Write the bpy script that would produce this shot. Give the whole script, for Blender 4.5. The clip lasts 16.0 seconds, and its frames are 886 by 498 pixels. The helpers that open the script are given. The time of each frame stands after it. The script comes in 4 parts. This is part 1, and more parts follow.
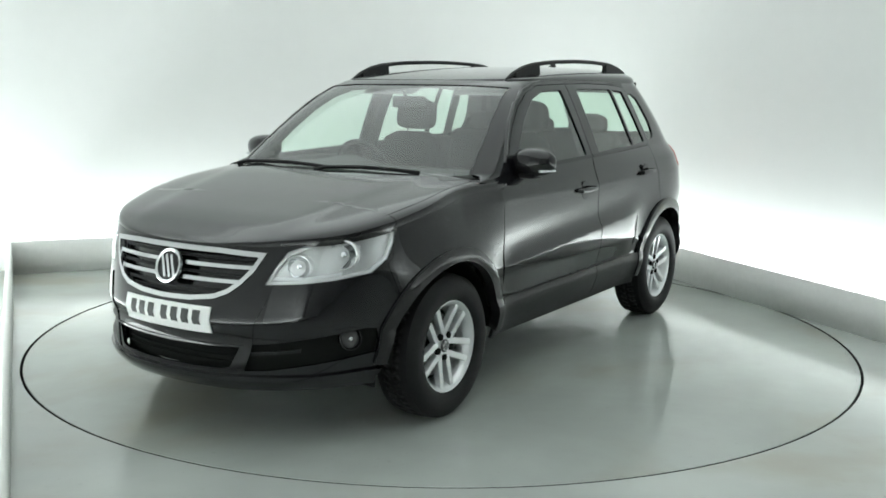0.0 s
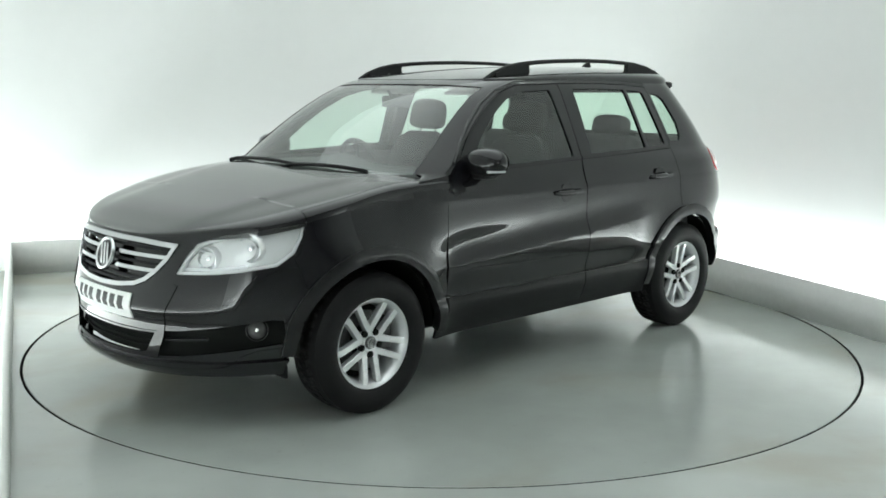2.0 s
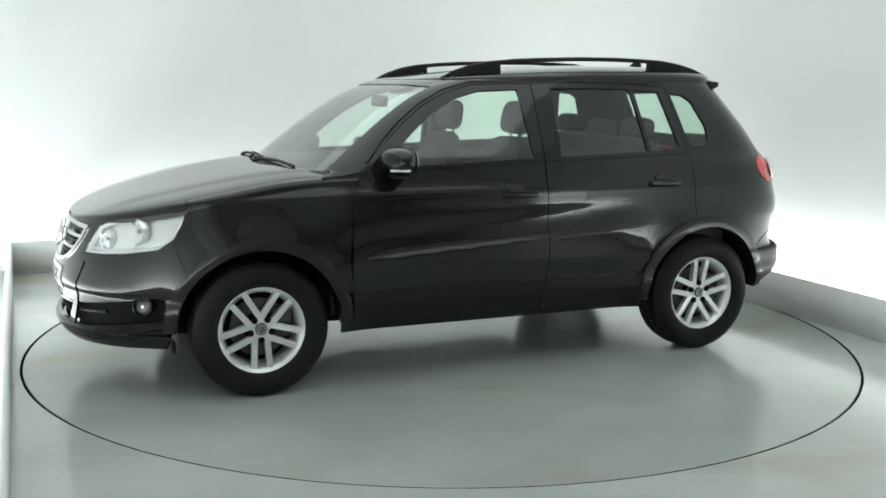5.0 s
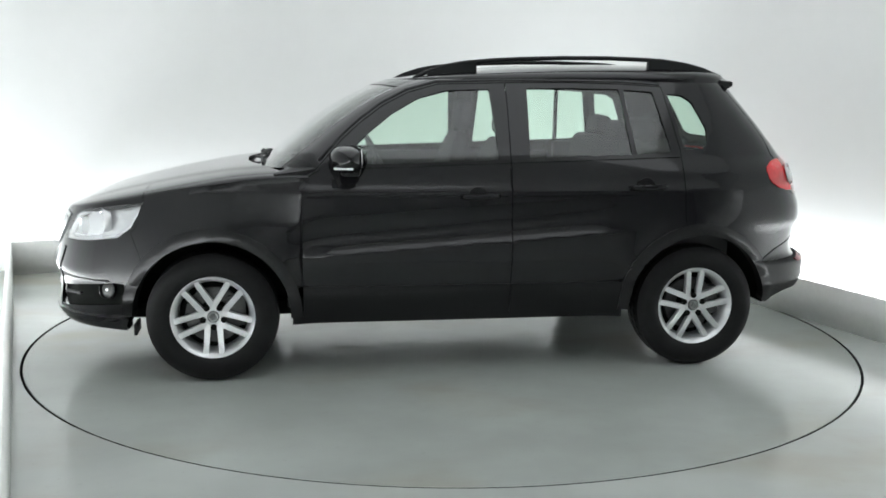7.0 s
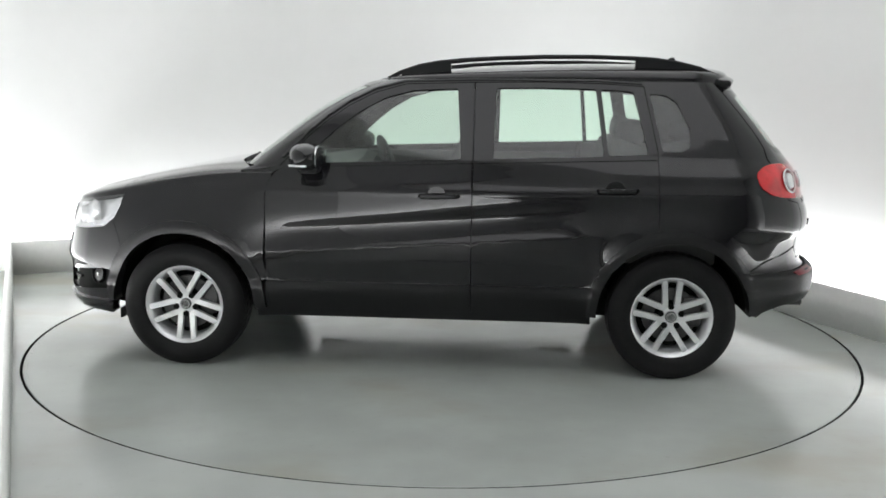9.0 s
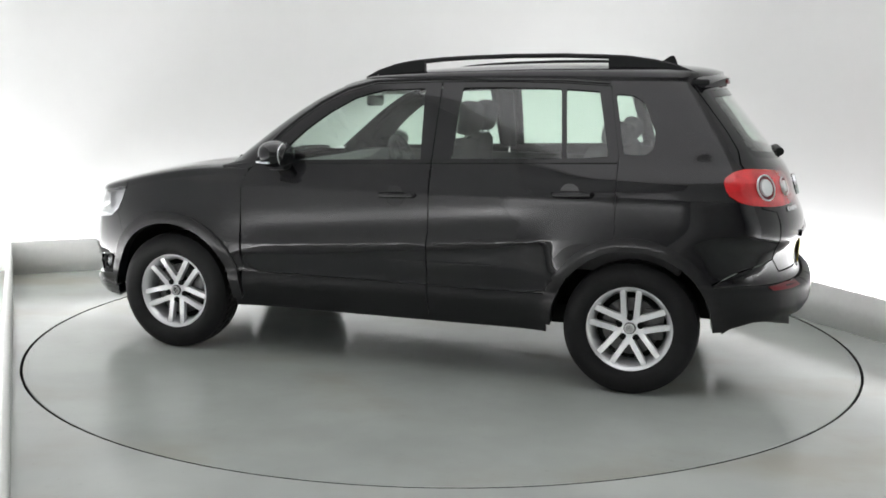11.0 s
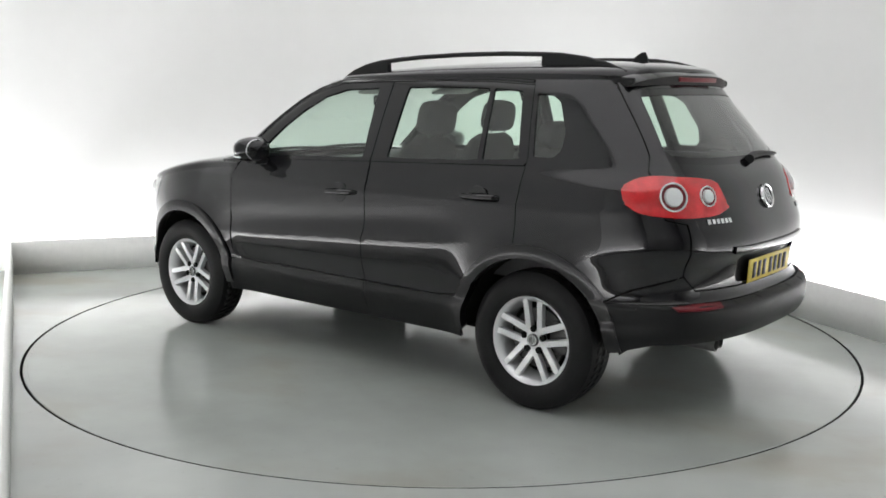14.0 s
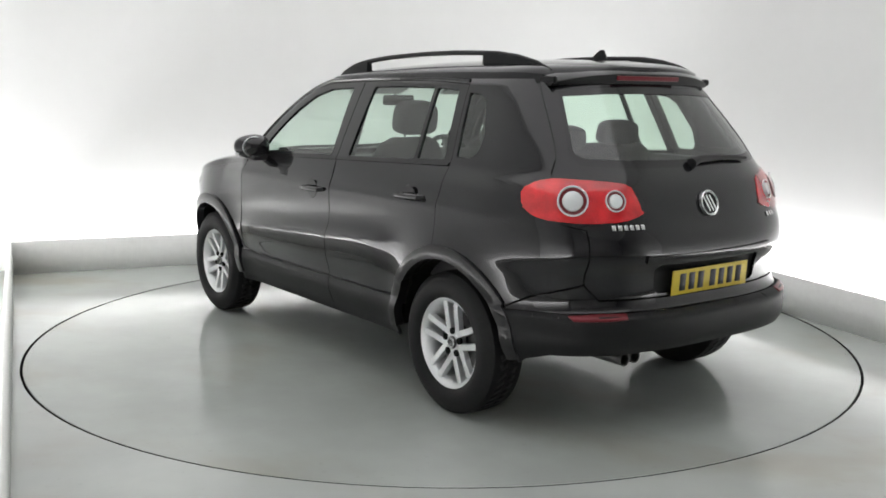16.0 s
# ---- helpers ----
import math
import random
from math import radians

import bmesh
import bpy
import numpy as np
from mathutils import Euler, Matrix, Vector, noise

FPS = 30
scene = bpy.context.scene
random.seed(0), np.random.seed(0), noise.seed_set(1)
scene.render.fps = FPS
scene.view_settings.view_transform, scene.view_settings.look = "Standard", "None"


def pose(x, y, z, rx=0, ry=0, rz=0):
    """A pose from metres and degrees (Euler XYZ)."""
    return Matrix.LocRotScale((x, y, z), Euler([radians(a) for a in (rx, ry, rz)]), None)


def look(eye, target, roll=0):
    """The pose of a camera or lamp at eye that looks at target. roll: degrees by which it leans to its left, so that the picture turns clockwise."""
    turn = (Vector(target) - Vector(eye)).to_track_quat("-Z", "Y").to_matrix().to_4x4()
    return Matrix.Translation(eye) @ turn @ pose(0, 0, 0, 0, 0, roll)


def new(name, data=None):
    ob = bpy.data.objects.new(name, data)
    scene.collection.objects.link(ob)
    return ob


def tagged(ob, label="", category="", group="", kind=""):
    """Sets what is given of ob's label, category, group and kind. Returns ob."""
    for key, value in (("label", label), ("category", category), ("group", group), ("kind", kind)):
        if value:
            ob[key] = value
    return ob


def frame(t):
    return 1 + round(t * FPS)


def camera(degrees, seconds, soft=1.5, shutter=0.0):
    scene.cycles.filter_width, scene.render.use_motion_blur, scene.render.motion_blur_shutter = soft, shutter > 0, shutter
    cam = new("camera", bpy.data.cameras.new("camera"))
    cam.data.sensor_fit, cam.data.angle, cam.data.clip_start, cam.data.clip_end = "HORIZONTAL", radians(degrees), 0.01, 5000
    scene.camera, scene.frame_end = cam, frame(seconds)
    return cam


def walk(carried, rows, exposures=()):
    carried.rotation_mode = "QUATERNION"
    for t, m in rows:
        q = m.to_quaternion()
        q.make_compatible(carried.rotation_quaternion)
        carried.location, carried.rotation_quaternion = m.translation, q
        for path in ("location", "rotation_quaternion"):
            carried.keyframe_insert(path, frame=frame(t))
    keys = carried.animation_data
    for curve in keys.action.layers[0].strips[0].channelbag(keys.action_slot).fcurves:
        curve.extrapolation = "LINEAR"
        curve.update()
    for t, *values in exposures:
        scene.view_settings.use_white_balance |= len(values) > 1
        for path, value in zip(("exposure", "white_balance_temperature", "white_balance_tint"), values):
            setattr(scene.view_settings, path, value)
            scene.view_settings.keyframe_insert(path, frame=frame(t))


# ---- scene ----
cam = camera(49.15, 16.0, soft=1.7)
EYE = (0.0, -5.947, 1.505)
TILT = 0.16386
CAM_POSE = look(EYE, (EYE[0] - 0.002, EYE[1] + 10 * math.cos(TILT), EYE[2] - 10 * math.sin(TILT)), 0.67)
walk(cam, [(0.0, CAM_POSE), (16.0, CAM_POSE)], exposures=[(0.0, 0.0, 6500, -1), (4.0, 0.0, 6500, -1), (7.5, 0.0, 6500, 8), (9.0, 0.0, 6700, 10), (12.5, 0.0, 6750, 12), (16.0, 0.0, 6800, 12)])

# turn of the table in degrees, second by second
TURN = [(0, 236.7), (0.5, 234.6), (1, 231.3), (1.5, 227.8), (2, 224.3), (2.5, 220.7), (3, 217.1), (3.5, 213.5), (4, 210.0), (5, 202.9), (6, 196.0), (6.5, 192.6), (7, 189.2), (7.5, 185.9), (8, 182.6), (8.5, 179.3), (9, 175.9), (10, 169.2), (11, 162.3), (11.5, 158.9), (12, 155.3), (12.5, 151.7), (13, 148.3), (13.5, 144.7), (14, 141.3), (14.5, 137.8), (15, 134.4), (15.5, 130.7), (16, 126.9)]
CAR_OFF = (0.035, 0.045)

# ---- light ----
world = bpy.data.worlds.new("world")
scene.world = world
world.use_nodes = True
world.node_tree.nodes["Background"].inputs[0].default_value = (0.9, 1.0, 0.95, 1)
world.node_tree.nodes["Background"].inputs[1].default_value = 0.02

WALL_L0, WALL_L1 = Vector((-1.612, -2.518)), Vector((-2.964, 0.579))
WALL_B0, WALL_B1 = Vector((-3.409, 1.664)), Vector((-2.139, 2.177))
WALL_R0, WALL_R1 = Vector((1.899, 1.73)), Vector((2.677, -0.134))


def meet(a, b, c, d):
    r, s = b - a, d - c
    k = ((c - a).x * s.y - (c - a).y * s.x) / (r.x * s.y - r.y * s.x)
    return a + r * k


CORNER_LB = meet(WALL_L0, WALL_L1, WALL_B0, WALL_B1)
CORNER_BR = meet(WALL_B0, WALL_B1, WALL_R0, WALL_R1)
DIR_L = (WALL_L0 - WALL_L1).normalized()
DIR_R = (WALL_R1 - WALL_R0).normalized()
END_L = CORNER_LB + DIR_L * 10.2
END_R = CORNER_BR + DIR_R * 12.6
OUT_L = Vector((DIR_L.y, -DIR_L.x))
OUT_B = Vector((-(CORNER_BR - CORNER_LB).normalized().y, (CORNER_BR - CORNER_LB).normalized().x))
OUT_R = Vector((-DIR_R.y, DIR_R.x))


def area_lamp(name, eye, target, sx, sy, power, colour=(0.985, 1.0, 1.06), spread=180):
    d = bpy.data.lights.new(name, "AREA")
    d.shape, d.size, d.size_y, d.energy, d.color = "RECTANGLE", sx, sy, power, colour
    d.spread = radians(spread)
    ob = new(name, d)
    ob.matrix_world = look(eye, target)
    return ob


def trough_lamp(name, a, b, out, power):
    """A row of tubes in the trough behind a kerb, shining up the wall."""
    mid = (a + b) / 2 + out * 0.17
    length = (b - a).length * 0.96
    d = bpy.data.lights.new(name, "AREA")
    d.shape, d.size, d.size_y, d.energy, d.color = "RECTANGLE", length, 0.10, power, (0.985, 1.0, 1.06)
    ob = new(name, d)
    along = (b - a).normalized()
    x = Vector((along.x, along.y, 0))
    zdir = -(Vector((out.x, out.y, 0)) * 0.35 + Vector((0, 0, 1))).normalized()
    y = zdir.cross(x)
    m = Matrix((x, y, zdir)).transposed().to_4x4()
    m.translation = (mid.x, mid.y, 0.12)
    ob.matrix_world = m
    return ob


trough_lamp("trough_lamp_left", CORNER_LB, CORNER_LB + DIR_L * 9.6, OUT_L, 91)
trough_lamp("trough_lamp_back", CORNER_LB, CORNER_BR, OUT_B, 47)
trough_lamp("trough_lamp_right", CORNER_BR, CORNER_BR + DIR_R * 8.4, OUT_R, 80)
# unseen overhead panel added as fill; not a known ceiling light
overhead_fill = area_lamp("overhead_fill", (0, 0, 4.0), (0, 0, 0), 4.4, 8.4, 84)
overhead_fill.matrix_world = pose(-0.05, -0.4, 4.05, 0, 0, math.degrees(math.atan2(-DIR_L.x, -DIR_L.y)) * -1)


# ---- materials ----
def material(name, base, rough=0.5, metal=0.0, grain=0.0, scale=20.0, bump=0.0, coat=0.0, spec=0.5, mottled=0.0, rough_var=0.0):
    m = bpy.data.materials.new(name)
    m.use_nodes = True
    nt = m.node_tree
    b = nt.nodes["Principled BSDF"]
    b.inputs["Base Color"].default_value = (*base, 1)
    b.inputs["Roughness"].default_value = rough
    b.inputs["Metallic"].default_value = metal
    b.inputs["Coat Weight"].default_value = coat
    b.inputs["Coat Roughness"].default_value = 0.04
    b.inputs["Specular IOR Level"].default_value = spec
    if grain or mottled or bump or rough_var:
        co = nt.nodes.new("ShaderNodeTexCoord")
        fine, wide = nt.nodes.new("ShaderNodeTexNoise"), nt.nodes.new("ShaderNodeTexNoise")
        fine.inputs["Scale"].default_value, fine.inputs["Detail"].default_value = scale, 4
        wide.inputs["Scale"].default_value, wide.inputs["Detail"].default_value = scale * 0.07, 3
        nt.links.new(co.outputs["Object"], fine.inputs["Vector"])
        nt.links.new(co.outputs["Object"], wide.inputs["Vector"])
        mix = nt.nodes.new("ShaderNodeMix")
        mix.data_type = "RGBA"
        mix.inputs[6].default_value = (*[c * (1 - grain) for c in base], 1)
        mix.inputs[7].default_value = (*[min(1, c * (1 + grain)) for c in base], 1)
        nt.links.new(fine.outputs["Fac"], mix.inputs[0])
        mix2 = nt.nodes.new("ShaderNodeMix")
        mix2.data_type, mix2.blend_type = "RGBA", "MULTIPLY"
        mix2.inputs[0].default_value = 1
        ramp = nt.nodes.new("ShaderNodeMapRange")
        ramp.interpolation_type = "SMOOTHSTEP"
        ramp.inputs[1].default_value, ramp.inputs[2].default_value = 0.22, 0.78
        ramp.inputs[3].default_value, ramp.inputs[4].default_value = 1 - mottled, 1
        nt.links.new(wide.outputs["Fac"], ramp.inputs[0])
        nt.links.new(mix.outputs[2], mix2.inputs[6])
        nt.links.new(ramp.outputs[0], mix2.inputs[7])
        nt.links.new(mix2.outputs[2], b.inputs["Base Color"])
        if rough_var:
            rr = nt.nodes.new("ShaderNodeMapRange")
            rr.interpolation_type = "SMOOTHSTEP"
            rr.inputs[1].default_value, rr.inputs[2].default_value = 0.22, 0.78
            rr.inputs[3].default_value, rr.inputs[4].default_value = rough - rough_var, rough + rough_var
            nt.links.new(wide.outputs["Fac"], rr.inputs[0])
            nt.links.new(rr.outputs[0], b.inputs["Roughness"])
        if bump:
            bp = nt.nodes.new("ShaderNodeBump")
            bp.inputs["Strength"].default_value, bp.inputs["Distance"].default_value = bump, 0.002
            nt.links.new(fine.outputs["Fac"], bp.inputs["Height"])
            nt.links.new(bp.outputs["Normal"], b.inputs["Normal"])
    return m


def glass_material(name, tint, rough=0.0):
    m = bpy.data.materials.new(name)
    m.use_nodes = True
    nt = m.node_tree
    nt.nodes.remove(nt.nodes["Principled BSDF"])
    g, c = nt.nodes.new("ShaderNodeBsdfGlossy"), nt.nodes.new("ShaderNodeBsdfTransparent")
    g.inputs["Roughness"].default_value = rough
    g.inputs["Color"].default_value = (1, 1, 1, 1)
    c.inputs["Color"].default_value = (*tint, 1)
    mix, face = nt.nodes.new("ShaderNodeMixShader"), nt.nodes.new("ShaderNodeLayerWeight")
    face.inputs["Blend"].default_value = 0.5
    power, scale = nt.nodes.new("ShaderNodeMath"), nt.nodes.new("ShaderNodeMath")
    power.operation, power.inputs[1].default_value = "POWER", 5.0
    scale.operation, scale.inputs[1].default_value, scale.inputs[2].default_value = "MULTIPLY_ADD", 0.95, 0.045
    nt.links.new(face.outputs["Facing"], power.inputs[0])
    nt.links.new(power.outputs[0], scale.inputs[0])
    twice, whole, share = [nt.nodes.new("ShaderNodeMath") for _ in range(3)]
    twice.operation, twice.inputs[1].default_value = "MULTIPLY", 2.0
    whole.operation, whole.inputs[1].default_value = "ADD", 1.0
    share.operation = "DIVIDE"
    nt.links.new(scale.outputs[0], twice.inputs[0])
    nt.links.new(scale.outputs[0], whole.inputs[0])
    nt.links.new(twice.outputs[0], share.inputs[0])
    nt.links.new(whole.outputs[0], share.inputs[1])
    nt.links.new(share.outputs[0], mix.inputs[0])
    nt.links.new(c.outputs[0], mix.inputs[1])
    nt.links.new(g.outputs[0], mix.inputs[2])
    nt.links.new(mix.outputs[0], nt.nodes["Material Output"].inputs[0])
    return m


PAINT = material("black_paint", (0.0065, 0.0065, 0.008), 0.25, 0.0, 0.25, 900, 0.0, 1.0, spec=0.04)
ARCH_TRIM = material("satin_black_trim", (0.010, 0.010, 0.011), 0.30, 0.0, 0.2, 300, 0.05, 0.5, spec=0.2)
PLASTIC = material("black_plastic", (0.011, 0.0115, 0.012), 0.45, 0.0, 0.2, 300, 0.25, spec=0.2)
GLOSS_BLACK = material("gloss_black_trim", (0.008, 0.008, 0.009), 0.12)
RUBBER = material("tyre_rubber", (0.010, 0.010, 0.0105), 0.55, 0.0, 0.3, 120, 0.3, mottled=0.3, spec=0.2)
ALLOY = material("silver_alloy", (0.76, 0.77, 0.78), 0.32, 0.65, 0.05, 80)
CHROME = material("satin_chrome", (0.75, 0.76, 0.77), 0.18, 1.0, 0.03, 60)
DARK_METAL = material("dark_metal", (0.10, 0.10, 0.10), 0.45, 0.8, 0.3, 60)
FABRIC = material("charcoal_fabric", (0.030, 0.030, 0.031), 0.9, 0.0, 0.2, 90, 0.12)
TRIM = material("interior_trim", (0.035, 0.036, 0.037), 0.6, 0.0, 0.2, 200, 0.2)
HEADLINER = material("grey_headliner", (0.40, 0.41, 0.39), 0.9, 0.0, 0.06, 200)
GLASS = glass_material("green_tinted_glass", (0.80, 0.925, 0.845))
SCREEN = glass_material("windscreen_glass", (0.86, 0.95, 0.90))
LENS = glass_material("clear_lens", (0.95, 0.96, 0.97))
RED = material("red_lamp_lens", (0.78, 0.016, 0.024), 0.12, 0.0, 0.2, 160, 0.0, 1.0, mottled=0.45)
DARK_RED = material("dark_red_reflector", (0.15, 0.008, 0.014), 0.3, 0.0, 0.2, 300, 0.0, 0.15, spec=0.3)
HL_BOWL = material("headlamp_bowl", (0.95, 0.955, 0.96), 0.16, 0.6, 0.10, 60)
DARK_CHROME = material("reflector_chrome", (0.62, 0.63, 0.64), 0.08, 1.0, 0.08, 50)
LAMP_SILVER = material("lamp_silver", (0.80, 0.81, 0.82), 0.22, 0.85, 0.08, 50)
CLEAR = material("frosted_white_lens", (0.72, 0.74, 0.75), 0.15, 0.1, 0.1, 200, 0.0, 1.0)
WHITE_PLATE = material("white_plate", (0.78, 0.79, 0.78), 0.4, 0.0, 0.03, 40)
YELLOW_PLATE = material("yellow_plate", (0.64, 0.49, 0.035), 0.4, 0.0, 0.03, 40)
INK = material("black_ink", (0.035, 0.037, 0.037), 0.5)


def floor_paint(name, base, wet):
    """Glossy floor paint: mottled, with brown grime, faint scuffs, and, where a car has dripped on it, wet patches."""
    m = bpy.data.materials.new(name)
    m.use_nodes = True
    nt = m.node_tree
    b = nt.nodes["Principled BSDF"]
    co = nt.nodes.new("ShaderNodeTexCoord")

    def noise_at(scale, detail, low, high, out0, out1, stretch=(1, 1, 1)):
        mp, n, r = nt.nodes.new("ShaderNodeMapping"), nt.nodes.new("ShaderNodeTexNoise"), nt.nodes.new("ShaderNodeMapRange")
        mp.inputs["Scale"].default_value = stretch
        n.inputs["Scale"].default_value, n.inputs["Detail"].default_value = scale, detail
        r.interpolation_type = "SMOOTHSTEP"
        for k, v in enumerate((low, high, out0, out1)):
            r.inputs[k + 1].default_value = v
        nt.links.new(co.outputs["Object"], mp.inputs[0])
        nt.links.new(mp.outputs[0], n.inputs["Vector"])
        nt.links.new(n.outputs["Fac"], r.inputs[0])
        return r.outputs[0]

    def mixed(kind, fac, a, c):
        x = nt.nodes.new("ShaderNodeMix")
        x.data_type, x.blend_type = "RGBA", kind
        for k, v in ((0, fac), (6, a), (7, c)):
            if isinstance(v, (tuple, float)):
                x.inputs[k].default_value = v
            else:
                nt.links.new(v, x.inputs[k])
        return x.outputs[2]

    tone = mixed("MIX", noise_at(1.1, 4, 0.30, 0.72, 0.0, 1.0), (*[c * 0.86 for c in base], 1.0), (*[c * 1.04 for c in base], 1.0))
    tone = mixed("MIX", noise_at(0.75, 5, 0.48, 0.72, 0.0, 0.65, (1.0, 1.6, 1.0)), tone, (base[0] * 0.80, base[1] * 0.72, base[2] * 0.62, 1.0))
    tone = mixed("MIX", noise_at(26, 3, 0.62, 0.80, 0.0, 0.16), tone, (base[0] * 0.55, base[1] * 0.55, base[2] * 0.52, 1.0))
    nt.links.new(tone, b.inputs["Base Color"])
    rough = noise_at(1.6, 4, 0.3, 0.7, 0.12, 0.20)
    if wet:
        far = nt.nodes.new("ShaderNodeVectorMath")
        far.operation = "LENGTH"
        nt.links.new(co.outputs["Object"], far.inputs[0])
        edge, puddle, dry, mul = nt.nodes.new("ShaderNodeMapRange"), noise_at(3.4, 5, 0.58, 0.63, 0.0, 0.75, (1.0, 1.4, 1.0)), nt.nodes.new("ShaderNodeMath"), nt.nodes.new("ShaderNodeMath")
        for k, v in enumerate((1.75, 2.05, 1.0, 0.0)):
            edge.inputs[k + 1].default_value = v
        nt.links.new(far.outputs["Value"], edge.inputs[0])
        mul.operation = "MULTIPLY"
        nt.links.new(edge.outputs[0], mul.inputs[0])
        nt.links.new(puddle, mul.inputs[1])
        dry.operation, dry.inputs[0].default_value = "SUBTRACT", 1.0
        nt.links.new(mul.outputs[0], dry.inputs[1])
        wetness = nt.nodes.new("ShaderNodeMath")
        wetness.operation = "MULTIPLY"
        nt.links.new(rough, wetness.inputs[0])
        nt.links.new(dry.outputs[0], wetness.inputs[1])
        rough = wetness.outputs[0]
    nt.links.new(rough, b.inputs["Roughness"])
    bp, peel = nt.nodes.new("ShaderNodeBump"), noise_at(9, 3, 0.0, 1.0, 0.0, 1.0)
    bp.inputs["Strength"].default_value, bp.inputs["Distance"].default_value = 0.10, 0.004
    nt.links.new(peel, bp.inputs["Height"])
    nt.links.new(bp.outputs["Normal"], b.inputs["Normal"])
    return m


FLOOR = floor_paint("grey_floor_paint", (0.49, 0.52, 0.495), False)
# the floor's paint again, darkened to put the car's shade in its colour
DISC_SHADED = floor_paint("shaded_turntable_paint", (0.42, 0.45, 0.425), True)
# near-black for gaps, recesses and hidden parts: their shade is in the colour
SHADE_BLACK = material("shade_black", (0.008, 0.009, 0.008), 0.8, spec=0.08)
WALL = material("white_wall_paint", (0.82, 0.83, 0.815), 0.7, 0.0, 0.015, 8, 0.03, mottled=0.03)
KERB = material("white_kerb_paint", (0.88, 0.89, 0.865), 0.55, 0.0, 0.05, 25, 0.05, mottled=0.08)
# for unseen walls; tone set by what they reflect onto the car
UNSEEN_WALL = material("unseen_pale_wall", (0.76, 0.77, 0.76), 0.8, 0.0, 0.1, 10, 0.05, mottled=0.1)
TUBE = bpy.data.materials.new("tube_glow")
TUBE.use_nodes = True
TUBE.node_tree.nodes["Principled BSDF"].inputs["Emission Color"].default_value = (0.95, 1, 0.97, 1)
TUBE.node_tree.nodes["Principled BSDF"].inputs["Emission Strength"].default_value = 3


# ---- mesh helpers ----
def link(name, bm, mat, parent=None, label="", smooth=True):
    me = bpy.data.meshes.new(name)
    bm.to_mesh(me)
    bm.free()
    me.materials.append(mat)
    if smooth:
        for p in me.polygons:
            p.use_smooth = True
    ob = new(name, me)
    ob.parent = parent
    if label:
        tagged(ob, label)
    return ob


def sharp(bm, degrees=35):
    for e in bm.edges:
        if len(e.link_faces) == 2 and e.calc_face_angle(0) > radians(degrees):
            e.smooth = False
    return bm


def part(name, bm, mat, parent, label=""):
    return link(name, sharp(bm), mat, parent, label)


def box(sx, sy, sz, at=(0, 0, 0), bevel=0.0, turn=None, seg=2, bm=None):
    out = bmesh.new() if bm is None else bm
    one = bmesh.new()
    bmesh.ops.create_cube(one, size=1, matrix=Matrix.Diagonal((sx, sy, sz, 1)))
    if bevel:
        bmesh.ops.bevel(one, geom=one.edges[:], offset=bevel, segments=seg, profile=0.5, affect="EDGES")
    m = Matrix.Translation(at) @ (turn if turn is not None else Matrix())
    one.transform(m)
    me = bpy.data.meshes.new("tmp")
    one.to_mesh(me)
    one.free()
    out.from_mesh(me)
    bpy.data.meshes.remove(me)
    return out


def lathe(profile, seg=48, axis="Y", bm=None, at=(0, 0, 0), closed_ends=True):
    """Rings round an axis: profile is (along, radius)."""
    bm = bm or bmesh.new()
    rings = []
    for a, r in profile:
        ring = []
        for i in range(seg):
            t = 2 * math.pi * i / seg
            c, s = r * math.cos(t), r * math.sin(t)
            v = {"Y": (c, a, s), "X": (a, c, s), "Z": (c, s, a)}[axis]
            ring.append(bm.verts.new(Vector(v) + Vector(at)))
        rings.append(ring)
    for r0, r1 in zip(rings, rings[1:]):
        for i in range(seg):
            bm.faces.new((r0[i], r0[(i + 1) % seg], r1[(i + 1) % seg], r1[i]))
    for ring, (a, r) in ((rings[0], profile[0]), (rings[-1], profile[-1])):
        if closed_ends and r > 1e-6 and profile[0] != profile[-1]:
            bm.faces.new(ring)
    bmesh.ops.recalc_face_normals(bm, faces=bm.faces[:])
    return bm


def tube(points, radius, seg=10, flat=1.0, bm=None, closed=False):
    """A bar along points; flat squeezes it upright."""
    bm = bm or bmesh.new()
    pts = [Vector(p) for p in points]
    rings = []
    n = len(pts)
    for i, p in enumerate(pts):
        d = (pts[(i + 1) % n] - pts[i - 1]) if closed else (pts[min(i + 1, n - 1)] - pts[max(i - 1, 0)])
        d.normalize()
        side = d.cross(Vector((0, 0, 1)))
        side = side.normalized() if side.length > 1e-4 else Vector((1, 0, 0))
        up = side.cross(d)
        r = radius[i] if isinstance(radius, (list, tuple)) else radius
        rings.append([bm.verts.new(p + side * r * math.cos(2 * math.pi * k / seg) + up * r * flat * math.sin(2 * math.pi * k / seg)) for k in range(seg)])
    pairs = list(zip(rings, rings[1:])) + ([(rings[-1], rings[0])] if closed else [])
    for a, b in pairs:
        for k in range(seg):
            bm.faces.new((a[k], a[(k + 1) % seg], b[(k + 1) % seg], b[k]))
    if not closed:
        bm.faces.new(rings[0][::-1]), bm.faces.new(rings[-1])
    bmesh.ops.recalc_face_normals(bm, faces=bm.faces[:])
    return bm


